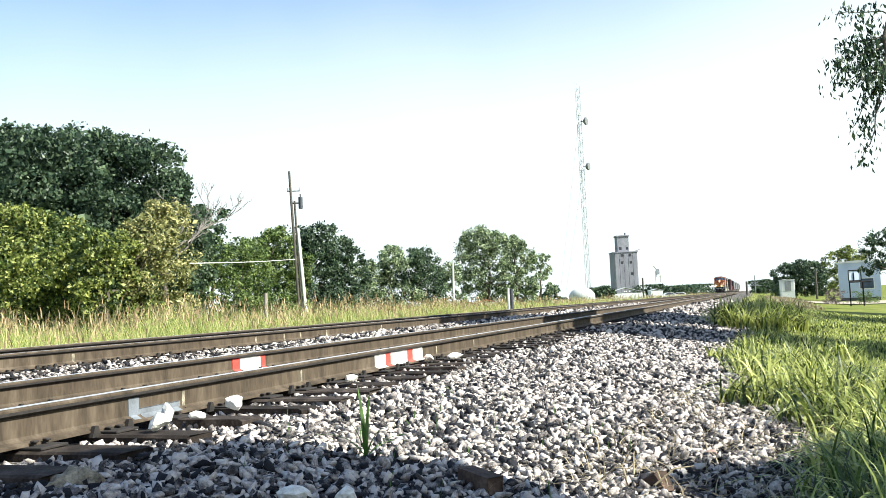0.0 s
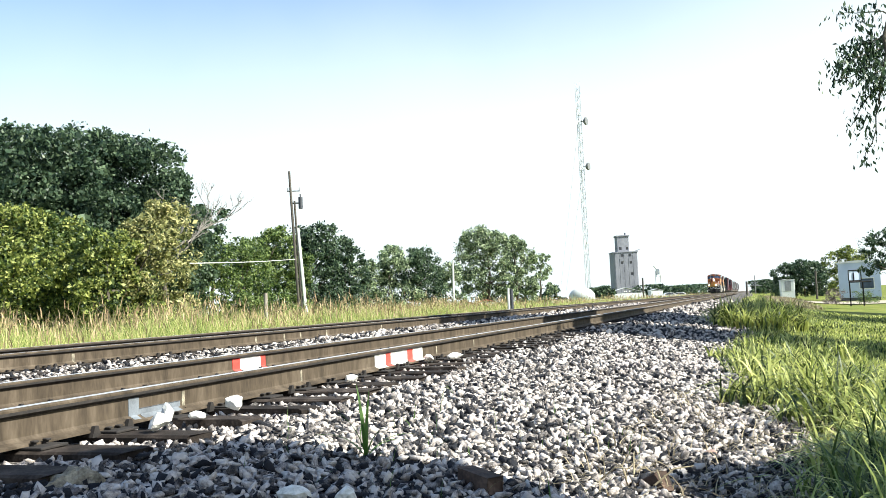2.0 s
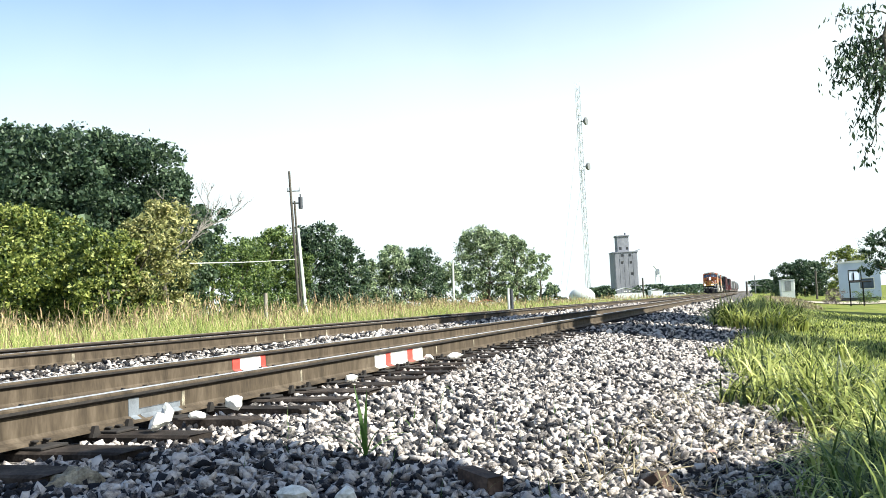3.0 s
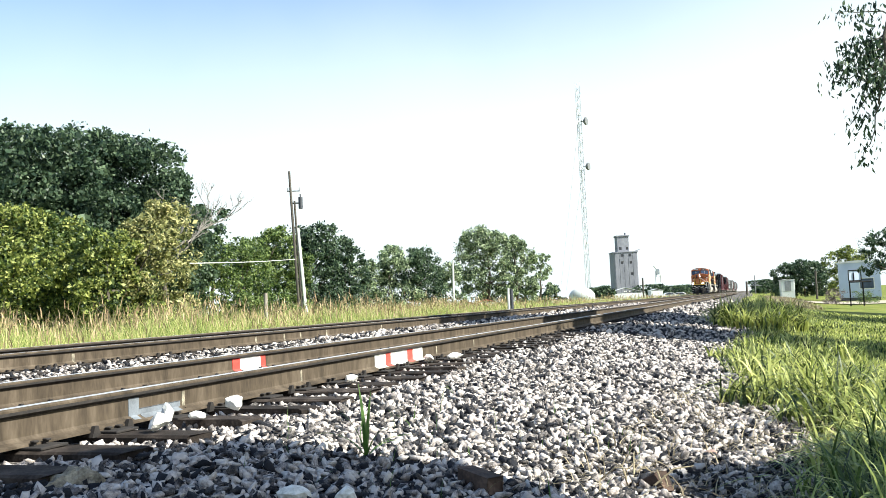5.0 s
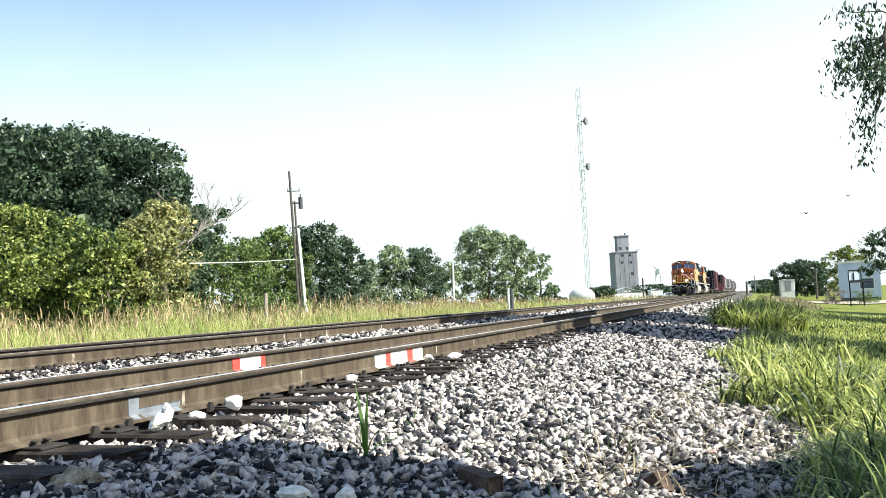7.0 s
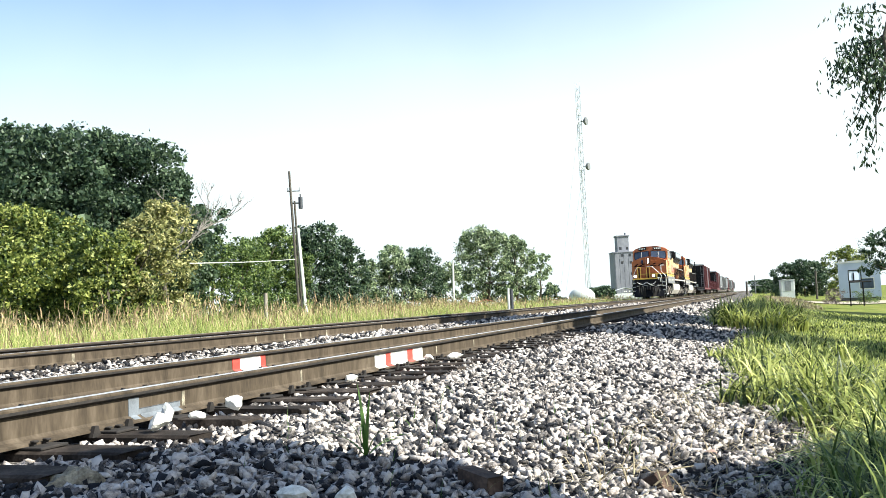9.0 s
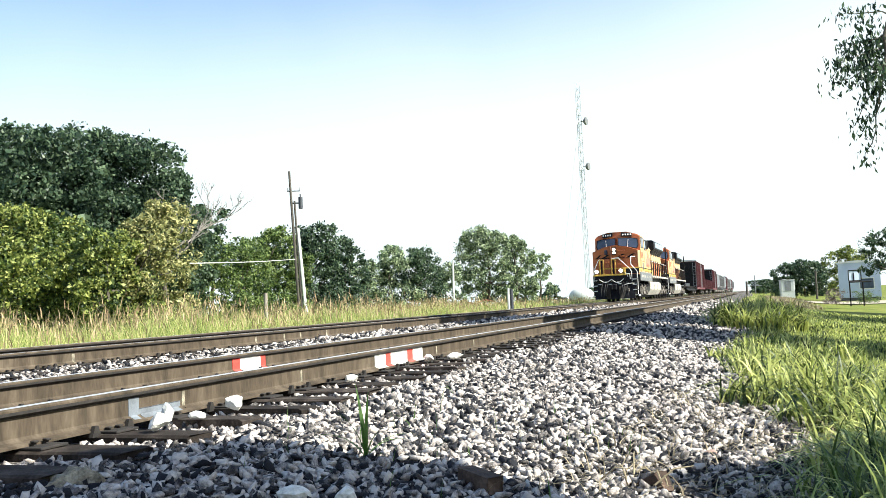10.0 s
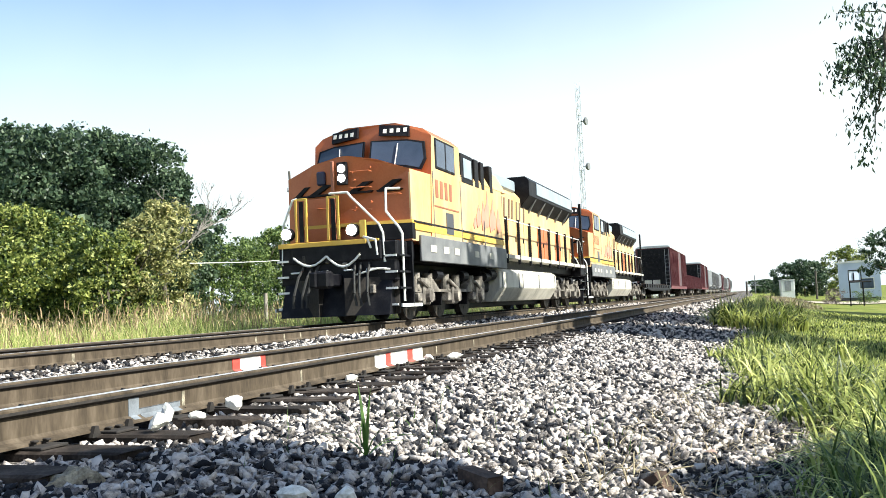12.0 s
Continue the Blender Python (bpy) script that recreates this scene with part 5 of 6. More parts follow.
def meadow():
    rng = np.random.default_rng(21)
    B, H, W = [], [], []
    for y0, y1, x0, x1, n, w in ((10.7, 14, 3, 40, 15000, 0.012), (14, 22, 6, 60, 17000, 0.018), (22, 34, 10, 90, 12000, 0.028), (10.7, 20, 40, 120, 11000, 0.03), (20, 40, 60, 150, 6000, 0.05), (10.8, 15, 120, 320, 3500, 0.08)):
        x, y = rng.uniform(x0, x1, n), rng.uniform(y0, y1, n)
        B.append(np.stack([x, y, ground_z(x, y)], 1))
        H.append(rng.normal(1.22, 0.2, n) * (0.75 + 0.25 * np.sin(x * 0.7) * np.cos(y * 0.9)) * np.clip((y - 10.2) / 1.4, 0.45, 1))
        H[-1] *= np.clip(1.20 - x / 400, 0.85, 1.15)
        W.append(w * rng.uniform(0.7, 1.3, n))
    B, H, W = np.concatenate(B), np.clip(np.concatenate(H), 0.3, 1.9), np.concatenate(W)
    grass_stuff("meadow_grass", B, H, W, H * rng.uniform(0.1, 0.55, len(B)), [M["meadow"]], "tall uncut yellow-green meadow grass beside the far track", 22, seg=2)
    k = rng.uniform(0, 1, len(B)) < 0.17
    B2 = B[k] + np.stack([rng.normal(0, 0.1, k.sum()), rng.normal(0, 0.1, k.sum()), H[k] * 0.92], 1)
    grass_stuff("seed_heads", B2, 0.26 * rng.uniform(0.7, 1.3, k.sum()), W[k] * 1.6, 0.22 * rng.uniform(0.2, 1.0, k.sum()), [M["seed"]], "tan seed heads above the meadow grass", 23, seg=2)


meadow()


def clumps(spots, seed, name, label, per=260, mats=None, wmul=1.0):
    rng = np.random.default_rng(seed)
    B, H, Ln, Wd = [], [], [], []
    for x, y, r, h in spots:
        n = int(per * r * r * 9)
        a, q = rng.uniform(0, 6.283, n), np.sqrt(rng.uniform(0, 1, n)) * r
        bx, by = x + np.cos(a) * q, y + np.sin(a) * q
        B.append(np.stack([bx, by, ground_z(bx, by) - 0.02], 1))
        hh = h * rng.uniform(0.55, 1.15, n) * (1 - 0.35 * (q / r) ** 2)
        H.append(hh)
        Ln.append(hh * rng.uniform(0.25, 1.25, n))
        Wd.append(wmul * min(1.0, 0.45 + 0.08 * x) * rng.uniform(0.009, 0.021, n))
    return grass_stuff(name, np.concatenate(B), np.concatenate(H), np.concatenate(Wd), np.concatenate(Ln), mats or [M["grass"]], label, seed + 1, seg=6, droop=1.25)


def right_grass():
    rng = random.Random(31)
    spots = []
    for k in range(26):
        x = rng.uniform(7.4, 11.0)
        spots.append((x, rng.uniform(-2.6, 0.10), rng.uniform(0.25, 0.45), rng.uniform(0.48, 0.68)))
    for k in range(48):
        x = rng.uniform(3.0, 7.6)
        spots.append((x, -0.42 - rng.uniform(0.0, 1.5) + 0.04 * (x - 5), rng.uniform(0.22, 0.38), rng.uniform(0.40, 0.62)))
    clumps(spots, 32, "long_grass", "bright long green grass at the foot of the ballast", per=125, wmul=1.6)
    spots = [(rng.uniform(3.5, 4.9), -0.30 - rng.uniform(0.0, 1.0), rng.uniform(0.2, 0.34), rng.uniform(0.48, 0.74)) for k in range(34)]
    clumps(spots, 48, "long_grass", "deep green arching grass at the foot of the ballast", per=120, mats=[M["grass_dark"]], wmul=1.5)
    spots = []
    for k in range(24):
        x = rng.uniform(10.6, 19.5)
        spots.append((x, 0.30 - rng.uniform(0.0, 1.5), rng.uniform(0.25, 0.42), rng.uniform(0.30, 0.50)))
    clumps(spots, 50, "long_grass", "low green grass between the taller clumps", per=80, mats=[M["grass"]], wmul=1.8)
    spots = []
    for k in range(34):
        x = rng.uniform(22.5, 29.5)
        spots.append((x, rng.uniform(-0.9, 0.70), rng.uniform(0.38, 0.62), rng.uniform(0.85, 1.25)))
    clumps(spots, 34, "long_grass", "tall green grass clump at the foot of the ballast", per=75, wmul=2.6, mats=[M["grass"]])
    spots = []
    for k in range(30):
        spots.append((rng.uniform(34, 130), rng.uniform(-1.4, 0.2), rng.uniform(0.5, 0.9), rng.uniform(0.3, 0.5)))
    clumps(spots, 36, "long_grass", "dry pale grass along the foot of the ballast", per=30, mats=[M["meadow"]], wmul=4)
    spots = []
    for k in range(90):
        spots.append((rng.uniform(58, 146), 0.0, rng.uniform(0.7, 1.3), rng.uniform(0.25, 0.6)))
        spots[-1] = (spots[-1][0], -1.5 - rng.uniform(0, 1) * spots[-1][0] * 0.033, *spots[-1][2:])
    clumps(spots, 46, "rough_grass", "rough dry grass and weeds before the equipment house", per=6, mats=[M["straw"]], wmul=5)
    # dry stalks and runners on the edge of the stones
    nr = np.random.default_rng(38)
    n = 900
    x = nr.uniform(3.2, 8, n)
    y = nr.uniform(-0.5, 1.0, n) - 0.06 * (x - 3.2)
    B = np.stack([x, y, ground_z(x, y) + 0.02], 1)
    grass_stuff("dry_stalks", B, nr.uniform(0.02, 0.14, n), nr.uniform(0.004, 0.008, n), nr.uniform(0.1, 0.35, n), [M["straw"]], "dry straw and grass runners on the stones", 39, seg=3)
    n = 26000
    x = 4 + nr.uniform(0, 1, n) ** 1.6 * 46
    y = -nr.uniform(0, 1, n) * (1.2 + x * 0.17) - 0.2
    B = np.stack([x, y, ground_z(x, y) - 0.015], 1)
    grass_stuff("lawn_blades", B, nr.uniform(0.04, 0.10, n), 0.004 + x * 0.0009, nr.uniform(0.01, 0.05, n), [M["grass"]], "short mown lawn grass", 40, seg=2)


right_grass()


def tall_weed():
    x, y = 4.05, 1.82
    z = float(ground_z(x, y))
    w = empty("tall_weed", x, y, z, "green broad-bladed weed growing out of the ballast", "plant")
    rng = random.Random(4)
    for k, (az, h, ln, wd) in enumerate(((60, 0.40, 0.06, 0.030), (250, 0.37, 0.04, 0.032), (200, 0.28, 0.20, 0.020), (85, 0.22, 0.28, 0.014), (250, 0.24, 0.16, 0.014), (300, 0.2, 0.24, 0.014), (140, 0.3, 0.14, 0.016), (-30, 0.16, 0.26, 0.012))):
        bm = bmesh.new()
        a = radians(az)
        rows = []
        for j in range(8):
            t = j / 7
            o = ln * t ** 1.6
            c = Vector((math.cos(a) * o, math.sin(a) * o, h * (t - 0.35 * (ln / h) * t ** 3)))
            s = Vector((-math.sin(a), math.cos(a), 0)) * wd * (1 - t ** 2) * 0.5 * (0.6 + 0.4 * min(1, t * 4))
            rows.append((bm.verts.new(c - s), bm.verts.new(c + Vector((0, 0, -wd * 0.15))), bm.verts.new(c + s)))
        for r0, r1 in zip(rows, rows[1:]):
            for i in (0, 1):
                bm.faces.new((r0[i], r0[i + 1], r1[i + 1], r1[i]))
        part("blade", bm, M["reed"], w, smooth=True)
    return w


WEED = tall_weed()
nr_small = np.random.default_rng(55)
xs_ = nr_small.uniform(3.3, 6.5, 70)
ys_ = nr_small.uniform(0.6, 2.5, 70)
grass_stuff("sparse_weeds", np.stack([xs_, ys_, ground_z(xs_, ys_)], 1), nr_small.uniform(0.06, 0.2, 70), nr_small.uniform(0.003, 0.006, 70), nr_small.uniform(0.03, 0.15, 70), [M["reed"]], "sparse thin weeds between the stones", 56)


# ---- loose rocks and wood ----
def rock(name, x, y, z, sx, sy, sz, mat, label, seed, category="rock", rz=0, group="", rough=2, bumps=0.05):
    rng = np.random.default_rng(seed)
    bm = bmesh.new()
    bmesh.ops.create_icosphere(bm, subdivisions=rough, radius=1)
    planes = []
    for _ in range(9):
        d = rng.normal(0, 1, 3)
        planes.append((Vector(d / np.linalg.norm(d)), rng.uniform(0.5, 0.8)))
    for v in bm.verts:
        for d, k in planes:
            o = v.co.dot(d) - k
            if o > 0:
                v.co -= d * o
        v.co *= 1 + bumps * noise.noise(v.co * 3 + Vector((seed, 0, 0))) + bumps * 0.8 * noise.noise(v.co * 9 + Vector((seed, 5, 0)))
        v.co = Vector((v.co.x * sx, v.co.y * sy, v.co.z * sz))
    ob = part(name, bm, mat)
    ob.matrix_basis = pose(x, y, z, 0, 0, rz)
    return tagged(ob, label, category, group)


rock("white_rock", 4.0, 2.98, -0.235, 0.065, 0.06, 0.055, M["limestone"], "white limestone rock on a tie end", 21, group="white rocks")
rock("white_rock", 4.26, 3.10, -0.215, 0.09, 0.04, 0.075, M["limestone"], "white limestone rock leaning on the rail", 2, rz=30, group="white rocks")
rock("white_rock", 4.42, 3.02, -0.25, 0.06, 0.045, 0.035, M["limestone"], "flat white limestone rock beside the rail", 3, rz=-20, group="white rocks")
rock("white_rock", 4.85, 3.05, -0.23, 0.065, 0.065, 0.055, M["limestone"], "white limestone rock beside the rail", 4, group="white rocks")
rock("white_rock", 6.55, 3.05, -0.245, 0.10, 0.06, 0.04, M["limestone"], "flat white limestone rock on the ballast", 5, group="white rocks")
rock("white_rock", 9.2, 3.05, -0.235, 0.13, 0.09, 0.05, M["limestone"], "white limestone rubble by the painted rail", 6, group="white rocks")
rock("white_rock", 8.75, 3.18, -0.235, 0.08, 0.06, 0.05, M["limestone"], "white limestone rubble by the painted rail", 9, group="white rocks")
rock("tan_rock", 2.95, 2.60, -0.40, 0.13, 0.13, 0.125, M["tan_rock"], "rough tan rock lying on the ballast", 7, rough=4, bumps=0.22)
rock("pale_rock", 3.12, 1.72, -0.40, 0.07, 0.08, 0.05, M["limestone"], "pale broken rock lying on the ballast", 8)
rock("pale_rock", 3.2, 1.53, -0.41, 0.055, 0.06, 0.045, M["limestone"], "pale broken rock lying on the ballast", 12)
rock("pink_rock", 5.35, 0.27, -0.60, 0.045, 0.04, 0.03, M["pink_stone"], "reddish stone at the ballast's edge", 10)


def timber(x, y, z, l, w, h, rz, ry, label, seed):
    rng = random.Random(seed)
    bm = bmesh.new()
    box(bm, -l / 2, l / 2, -w / 2, w / 2, -h / 2, h / 2, 0.006)
    for v in bm.verts:
        v.co += Vector((rng.uniform(-0.012, 0.012), rng.uniform(-0.005, 0.005), rng.uniform(-0.005, 0.005)))
    ob = part("timber_piece", bm, M["old_wood"])
    ob.matrix_basis = pose(x, y, z, 4, ry, rz)
    return tagged(ob, label, "wood")


timber(3.80, 1.17, -0.455, 0.24, 0.085, 0.075, 50, -4, "broken piece of old brown timber on the ballast", 2)
timber(4.30, 0.48, -0.57, 0.13, 0.07, 0.10, 60, 25, "small dark stub of old timber in the stones", 3)


def stick(pts, label):
    bm = bmesh.new()
    tube(bm, pts, 0.005, 6, 0.002)
    tagged(part("stick", bm, M["straw"]), label, "stick")


for k in range(7):
    rs = random.Random(90 + k)
    a = Vector((4.25 + rs.uniform(-0.15, 0.2), 0.55 + rs.uniform(-0.15, 0.2), -0.53))
    d = Vector((rs.uniform(-0.2, 0.2), rs.uniform(-0.25, 0.25), rs.uniform(-0.02, 0.08)))
    stick([a, a + d * 0.5 + Vector((0, 0, 0.03)), a + d], "dry pale stick lying on the stones")


# ---- poles, tower, elevator and other far things ----
def utility_pole():
    x, y = 55.57, 29.51
    z = float(ground_z(x, y)) - 0.1
    p = empty("utility_pole", x, y, z, "weathered wooden utility pole with a transformer", "utility pole")
    side = Vector((0.324, -0.945, 0))
    bm = bmesh.new()
    rod(bm, (0, 0, 0), side * -0.42 + Vector((0, 0, 11.0)), 0.115, 0.08, 10)
    part("pole", bm, M["dark_wood"], p)
    bm = bmesh.new()
    rod(bm, side * 0.20, side * -0.12 + Vector((0, 0, 8.9)), 0.085, 0.07, 10)
    part("second_pole", bm, M["dark_wood"], p, "thin dark pole strapped beside the first")
    bm = bmesh.new()
    rod(bm, side * 0.48, side * 0.05 + Vector((0, 0, 7.0)), 0.125, 0.10, 10)
    part("stub_pole", bm, M["handrail"], p, "pale grey support pole")
    bm = bmesh.new()
    c = side * 0.30 + Vector((0, 0, 8.75))
    rod(bm, c - Vector((0, 0, 0.4)), c + Vector((0, 0, 0.4)), 0.15, n=14)
    rod(bm, c, c - side * 0.6, 0.05, n=6)
    rod(bm, c + Vector((0, 0, 0.4)), c + Vector((0, 0, 0.62)), 0.05, n=8)
    part("transformer", bm, M["dark_grey"], p, "grey can transformer")
    bm = bmesh.new()
    rod(bm, side * -0.6 + Vector((0, 0, 9.6)), side * 0.3 + Vector((0, 0, 9.6)), 0.04, n=6)
    for k in (-0.55, 0.25):
        rod(bm, side * k + Vector((0, 0, 9.6)), side * k + Vector((0, 0, 9.85)), 0.05, 0.03, 8)
    part("bracket", bm, M["galv_steel"], p)
    bm = bmesh.new()
    far_end = Vector((29.15, 20.09, 2.30)) - Vector((x, y, z))
    near_end = side * -0.2 + Vector((0, 0, 4.85))
    pts = [near_end.lerp(far_end, k / 12) - Vector((0, 0, 0.05 * math.sin(math.pi * k / 12))) for k in range(13)]
    tube(bm, pts, 0.017, 5)
    part("service_cable", bm, M["handrail"], p, "pale service cable")


utility_pole()


def post(name, x, y, h, r, mat, label, category="post", lean=0.0, square=False):
    z = float(ground_z(x, y))
    bm = bmesh.new()
    if square:
        box(bm, -r, r, -r, r, 0, h, r * 0.2)
    else:
        rod(bm, (0, 0, 0), (0, 0, h), r, r * 0.9, 10)
    ob = part(name, bm, mat)
    ob.matrix_basis = pose(x, y, z - 0.02, lean, 0, 0)
    return tagged(ob, label, category)


post("marker_post", 33.60, 19.45, 2.0, 0.09, M["pole_wood"], "short pale wooden post in the meadow")
post("marker_post", 40.79, 10.75, 1.42, 0.06, M["handrail"], "white marker post beside the far track")
post("marker_post", 41.32, 10.74, 1.38, 0.09, M["dark_grey"], "dark marker post beside the far track")
post("far_pole", 90.39, 29.82, 5.7, 0.13, M["handrail"], "pale leaning pole before the trees", "utility pole", 1)
post("far_pole", 88.29, 35.99, 5.2, 0.08, M["galv_steel"], "thin pale pole before the trees", "utility pole")
post("far_pole", 64.43, 28.35, 1.6, 0.05, M["galv_steel"], "thin pale stake in the meadow", "post")
post("far_pole", 200.77, 0.85, 2.8, 0.22, M["dark_wood"], "short dark post by the track", "post")
post("far_pole", 151.43, -9.64, 4.4, 0.16, M["dark_wood"], "dark wooden pole beyond the lawn", "utility pole")
post("far_pole", 305.88, 34.07, 7.0, 0.3, M["dark_wood"], "dark pole beside the elevator", "utility pole")


def crossbuck_pole():
    x, y = 254.33, -1.07
    p = empty("signal_pole", x, y, float(ground_z(x, y)), "pale crossing signal mast with cross arms", "signal")
    bm = bmesh.new()
    rod(bm, (0, 0, 0), (0, 0, 5.0), 0.12, n=8)
    part("mast", bm, M["galv_steel"], p)
    bm = bmesh.new()
    for s in (-1, 1):
        rod(bm, (0, -0.9, 2.8 - s * 0.5), (0, 0.9, 2.8 + s * 0.5), 0.1, n=6)
    rod(bm, (0, -1.8, 2.2), (0, 1.8, 2.2), 0.1, n=6)
    part("cross_arm", bm, M["galv_steel"], p)


crossbuck_pole()


def radio_tower():
    x, y = 299.98, 51.42
    H = 72.3
    t = empty("radio_tower", x, y, -0.9, "tall guyed lattice radio tower with two dish antennas", "radio tower")
    side = Vector((0.324, -0.945, 0))
    fwd = Vector((0.945, 0.324, 0))
    legs = [side * 0.75 - fwd * 0.4, side * -0.75 - fwd * 0.4, fwd * 0.9]
    tip = 1.0
    for lg in legs:
        bm = bmesh.new()
        rod(bm, lg, lg * tip + Vector((0, 0, H)), 0.10, 0.09, 6)
        part("leg", bm, M["tower_steel"], t)
    bm = bmesh.new()
    n = 46
    for k in range(n):
        z0, z1 = H * k / n, H * (k + 1) / n
        for i in range(3):
            a, b = legs[i], legs[(i + 1) % 3]
            if k % 2:
                a, b = b, a
            rod(bm, a + Vector((0, 0, z0)), b + Vector((0, 0, z1)), 0.045, n=4, caps=False)
            if k % 2 == 0:
                rod(bm, a + Vector((0, 0, z0)), b + Vector((0, 0, z0)), 0.045, n=4, caps=False)
    part("bracing", bm, M["tower_steel"], t, "thin steel lattice bracing")
    for z in (60.6, 45.2):
        bm = bmesh.new()
        c = side * 1.7 - fwd * 0.6 + Vector((0, 0, z))
        d = (side * 0.85 - fwd * 0.5).normalized()
        rod(bm, c - d * 0.35, c + d * 0.25, 0.5, 1.3, 18)
        rod(bm, c + d * 0.25, c + d * 0.8, 1.3, 1.3, 18)
        rod(bm, c, c - side * 1.2, 0.12, n=6)
        part("dish", bm, M["sill_grey"], t, "grey drum dish antenna")
    for sd, z, out in ((-1, 62, 5.0), (1, 62, 6.5), (-1, 42, 4.0), (1, 42, 5.5)):
        bm = bmesh.new()
        p0, p1 = Vector((0, 0, z)), side * sd * out + fwd * 38 * (1 if z > 50 else 0.8)
        rod(bm, p0, p1, 0.035, n=4, caps=False)
        part("guy_wire", bm, M["tower_steel"], t)
    bm = bmesh.new()
    for lg in legs:
        rod(bm, lg + Vector((0, 0, H)), lg + Vector((0, 0, H + 2.2)), 0.04, n=4)
    part("whip_antenna", bm, M["tower_steel"], t)


radio_tower()


def grain_elevator():
    x, y = 354.59, 46.42
    e = empty("grain_elevator", x, y, -1.2, "tall grey concrete grain elevator with a narrow headhouse", "grain elevator", rz=-2)
    ang = math.degrees(math.atan2(0.324, 0.945))
    e.matrix_basis = pose(x, y, -1.2, 0, 0, ang)
    bm = bmesh.new()
    box(bm, -4.5, 4.5, -4.6, 4.6, 0, 18.4, 0.15)
    part("silo_block", bm, M["concrete"], e)
    for k in range(5):
        bm = bmesh.new()
        box(bm, -4.62, -4.45, -4.3 + k * 1.72, -2.7 + k * 1.72, 0, 18.2, 0.06)
        part("wall_panel", bm, M["concrete"], e)
    bm = bmesh.new()
    box(bm, -2.4, 2.4, -2.0, 2.6, 18.4, 24.6, 0.1)
    hh = part("headhouse", bm, M["concrete"], e)
    bm = bmesh.new()
    box(bm, -2.7, 2.7, -2.3, 2.9, 24.6, 25.1, 0.05)
    rod(bm, (0, -1.2, 25.0), (0, -1.2, 26.2), 0.4, n=8)
    part("roof_slab", bm, M["concrete"], hh)
    bm = bmesh.new()
    box(bm, -4.8, 4.8, -4.8, 4.8, 18.2, 18.65, 0.05)
    prism(bm, [(-4.6, 18.5), (-4.6, 19.0), (-6.6, 19.6), (-6.6, 19.4)], "x", -0.4, 0.4)
    part("cornice", bm, M["concrete"], e)
    for yy, z in ((1.4, 20.0), (-1.2, 20.0), (1.4, 17.2), (-1.7, 17.2), (1.5, 14.4), (-1.9, 14.4), (-2.1, 10.0)):
        bm = bmesh.new()
        fx = -2.45 if z > 18.5 else -4.66
        box(bm, fx, fx + 0.3, yy - 0.45, yy + 0.45, z - 0.5, z + 0.5)
        part("window", bm, M["window_dark"], e)
    for yy in (-0.8, 0.6, 1.2):
        bm = bmesh.new()
        box(bm, -4.68, -4.4, yy - 0.2, yy + 0.2, 3.0, 3.5)
        part("sign_plate", bm, M["handrail"], e)


grain_elevator()


def grain_leg():
    x, y = 369.10, 34.88
    g = empty("conveyor_tower", x, y, -1.2, "pale steel grain leg with conveyor spouts", "conveyor")
    side = Vector((0.324, -0.945, 0))
    bm = bmesh.new()
    for s in (-1, 1):
        rod(bm, side * s * 1.1, side * s * 0.9 + Vector((0, 0, 11)), 0.25, n=6)
    for k in range(6):
        rod(bm, side * -1.1 + Vector((0, 0, 1.8 * k)), side * 1.0 + Vector((0, 0, 1.8 * k + 1.8)), 0.12, n=5)
    part("mast", bm, M["white_metal"], g)
    bm = bmesh.new()
    box(bm, -0.8, 0.8, -0.8, 0.8, 9.6, 12.0, 0.1)
    rod(bm, side * -0.5 + Vector((0, 0, 11.5)), side * -1.6 + Vector((0, 0, 13.2)), 0.3, n=8)
    part("head", bm, M["white_metal"], g)


grain_leg()


def storage_tank():
    x, y = 119.70, 21.42
    t = empty("storage_tank", x, y, float(ground_z(x, y)), "low white rounded storage tank beside the far track", "tank")
    bm = bmesh.new()
    bmesh.ops.create_uvsphere(bm, u_segments=20, v_segments=12, radius=1, matrix=Matrix.Diagonal((1.0, 1.75, 1.25, 1)))
    bmesh.ops.translate(bm, verts=bm.verts, vec=(0, 0, 1.35))
    part("shell", bm, M["white_metal"], t, smooth=True)
    bm = bmesh.new()
    for s in (-0.8, 0.8):
        box(bm, -0.5, 0.5, s - 0.1, s + 0.1, 0, 0.5)
    part("cradle", bm, M["galv_steel"], t)


storage_tank()


def parked_car(x, y, rz, label, paint):
    c = empty("parked_car", x, y, -0.87, label, "car", group="parked cars")
    c.matrix_basis = pose(x, y, -0.87, 0, 0, rz)
    bm = bmesh.new()
    prism(bm, [(-2.3, 0.35), (-2.3, 0.85), (-1.3, 1.0), (-0.7, 1.5), (1.0, 1.55), (1.8, 1.05), (2.3, 0.95), (2.3, 0.35)], "y", -0.88, 0.88)
    bmesh.ops.bevel(bm, geom=list(bm.edges), offset=0.06, segments=1, affect="EDGES")
    part("body", bm, paint, c)
    for s in (-1, 1):
        bm = bmesh.new()
        prism(bm, [(-1.15, 1.02), (-0.62, 1.42), (0.92, 1.47), (1.5, 1.06)], "y", s * 0.885 - 0.01, s * 0.885 + 0.01)
        part("side_window", bm, M["glass"], c)
        for xx in (-1.4, 1.4):
            bm = bmesh.new()
            rod(bm, (xx, s * 0.75, 0.33), (xx, s * 0.92, 0.33), 0.33, n=16)
            part("wheel", bm, M["tyre"], c)


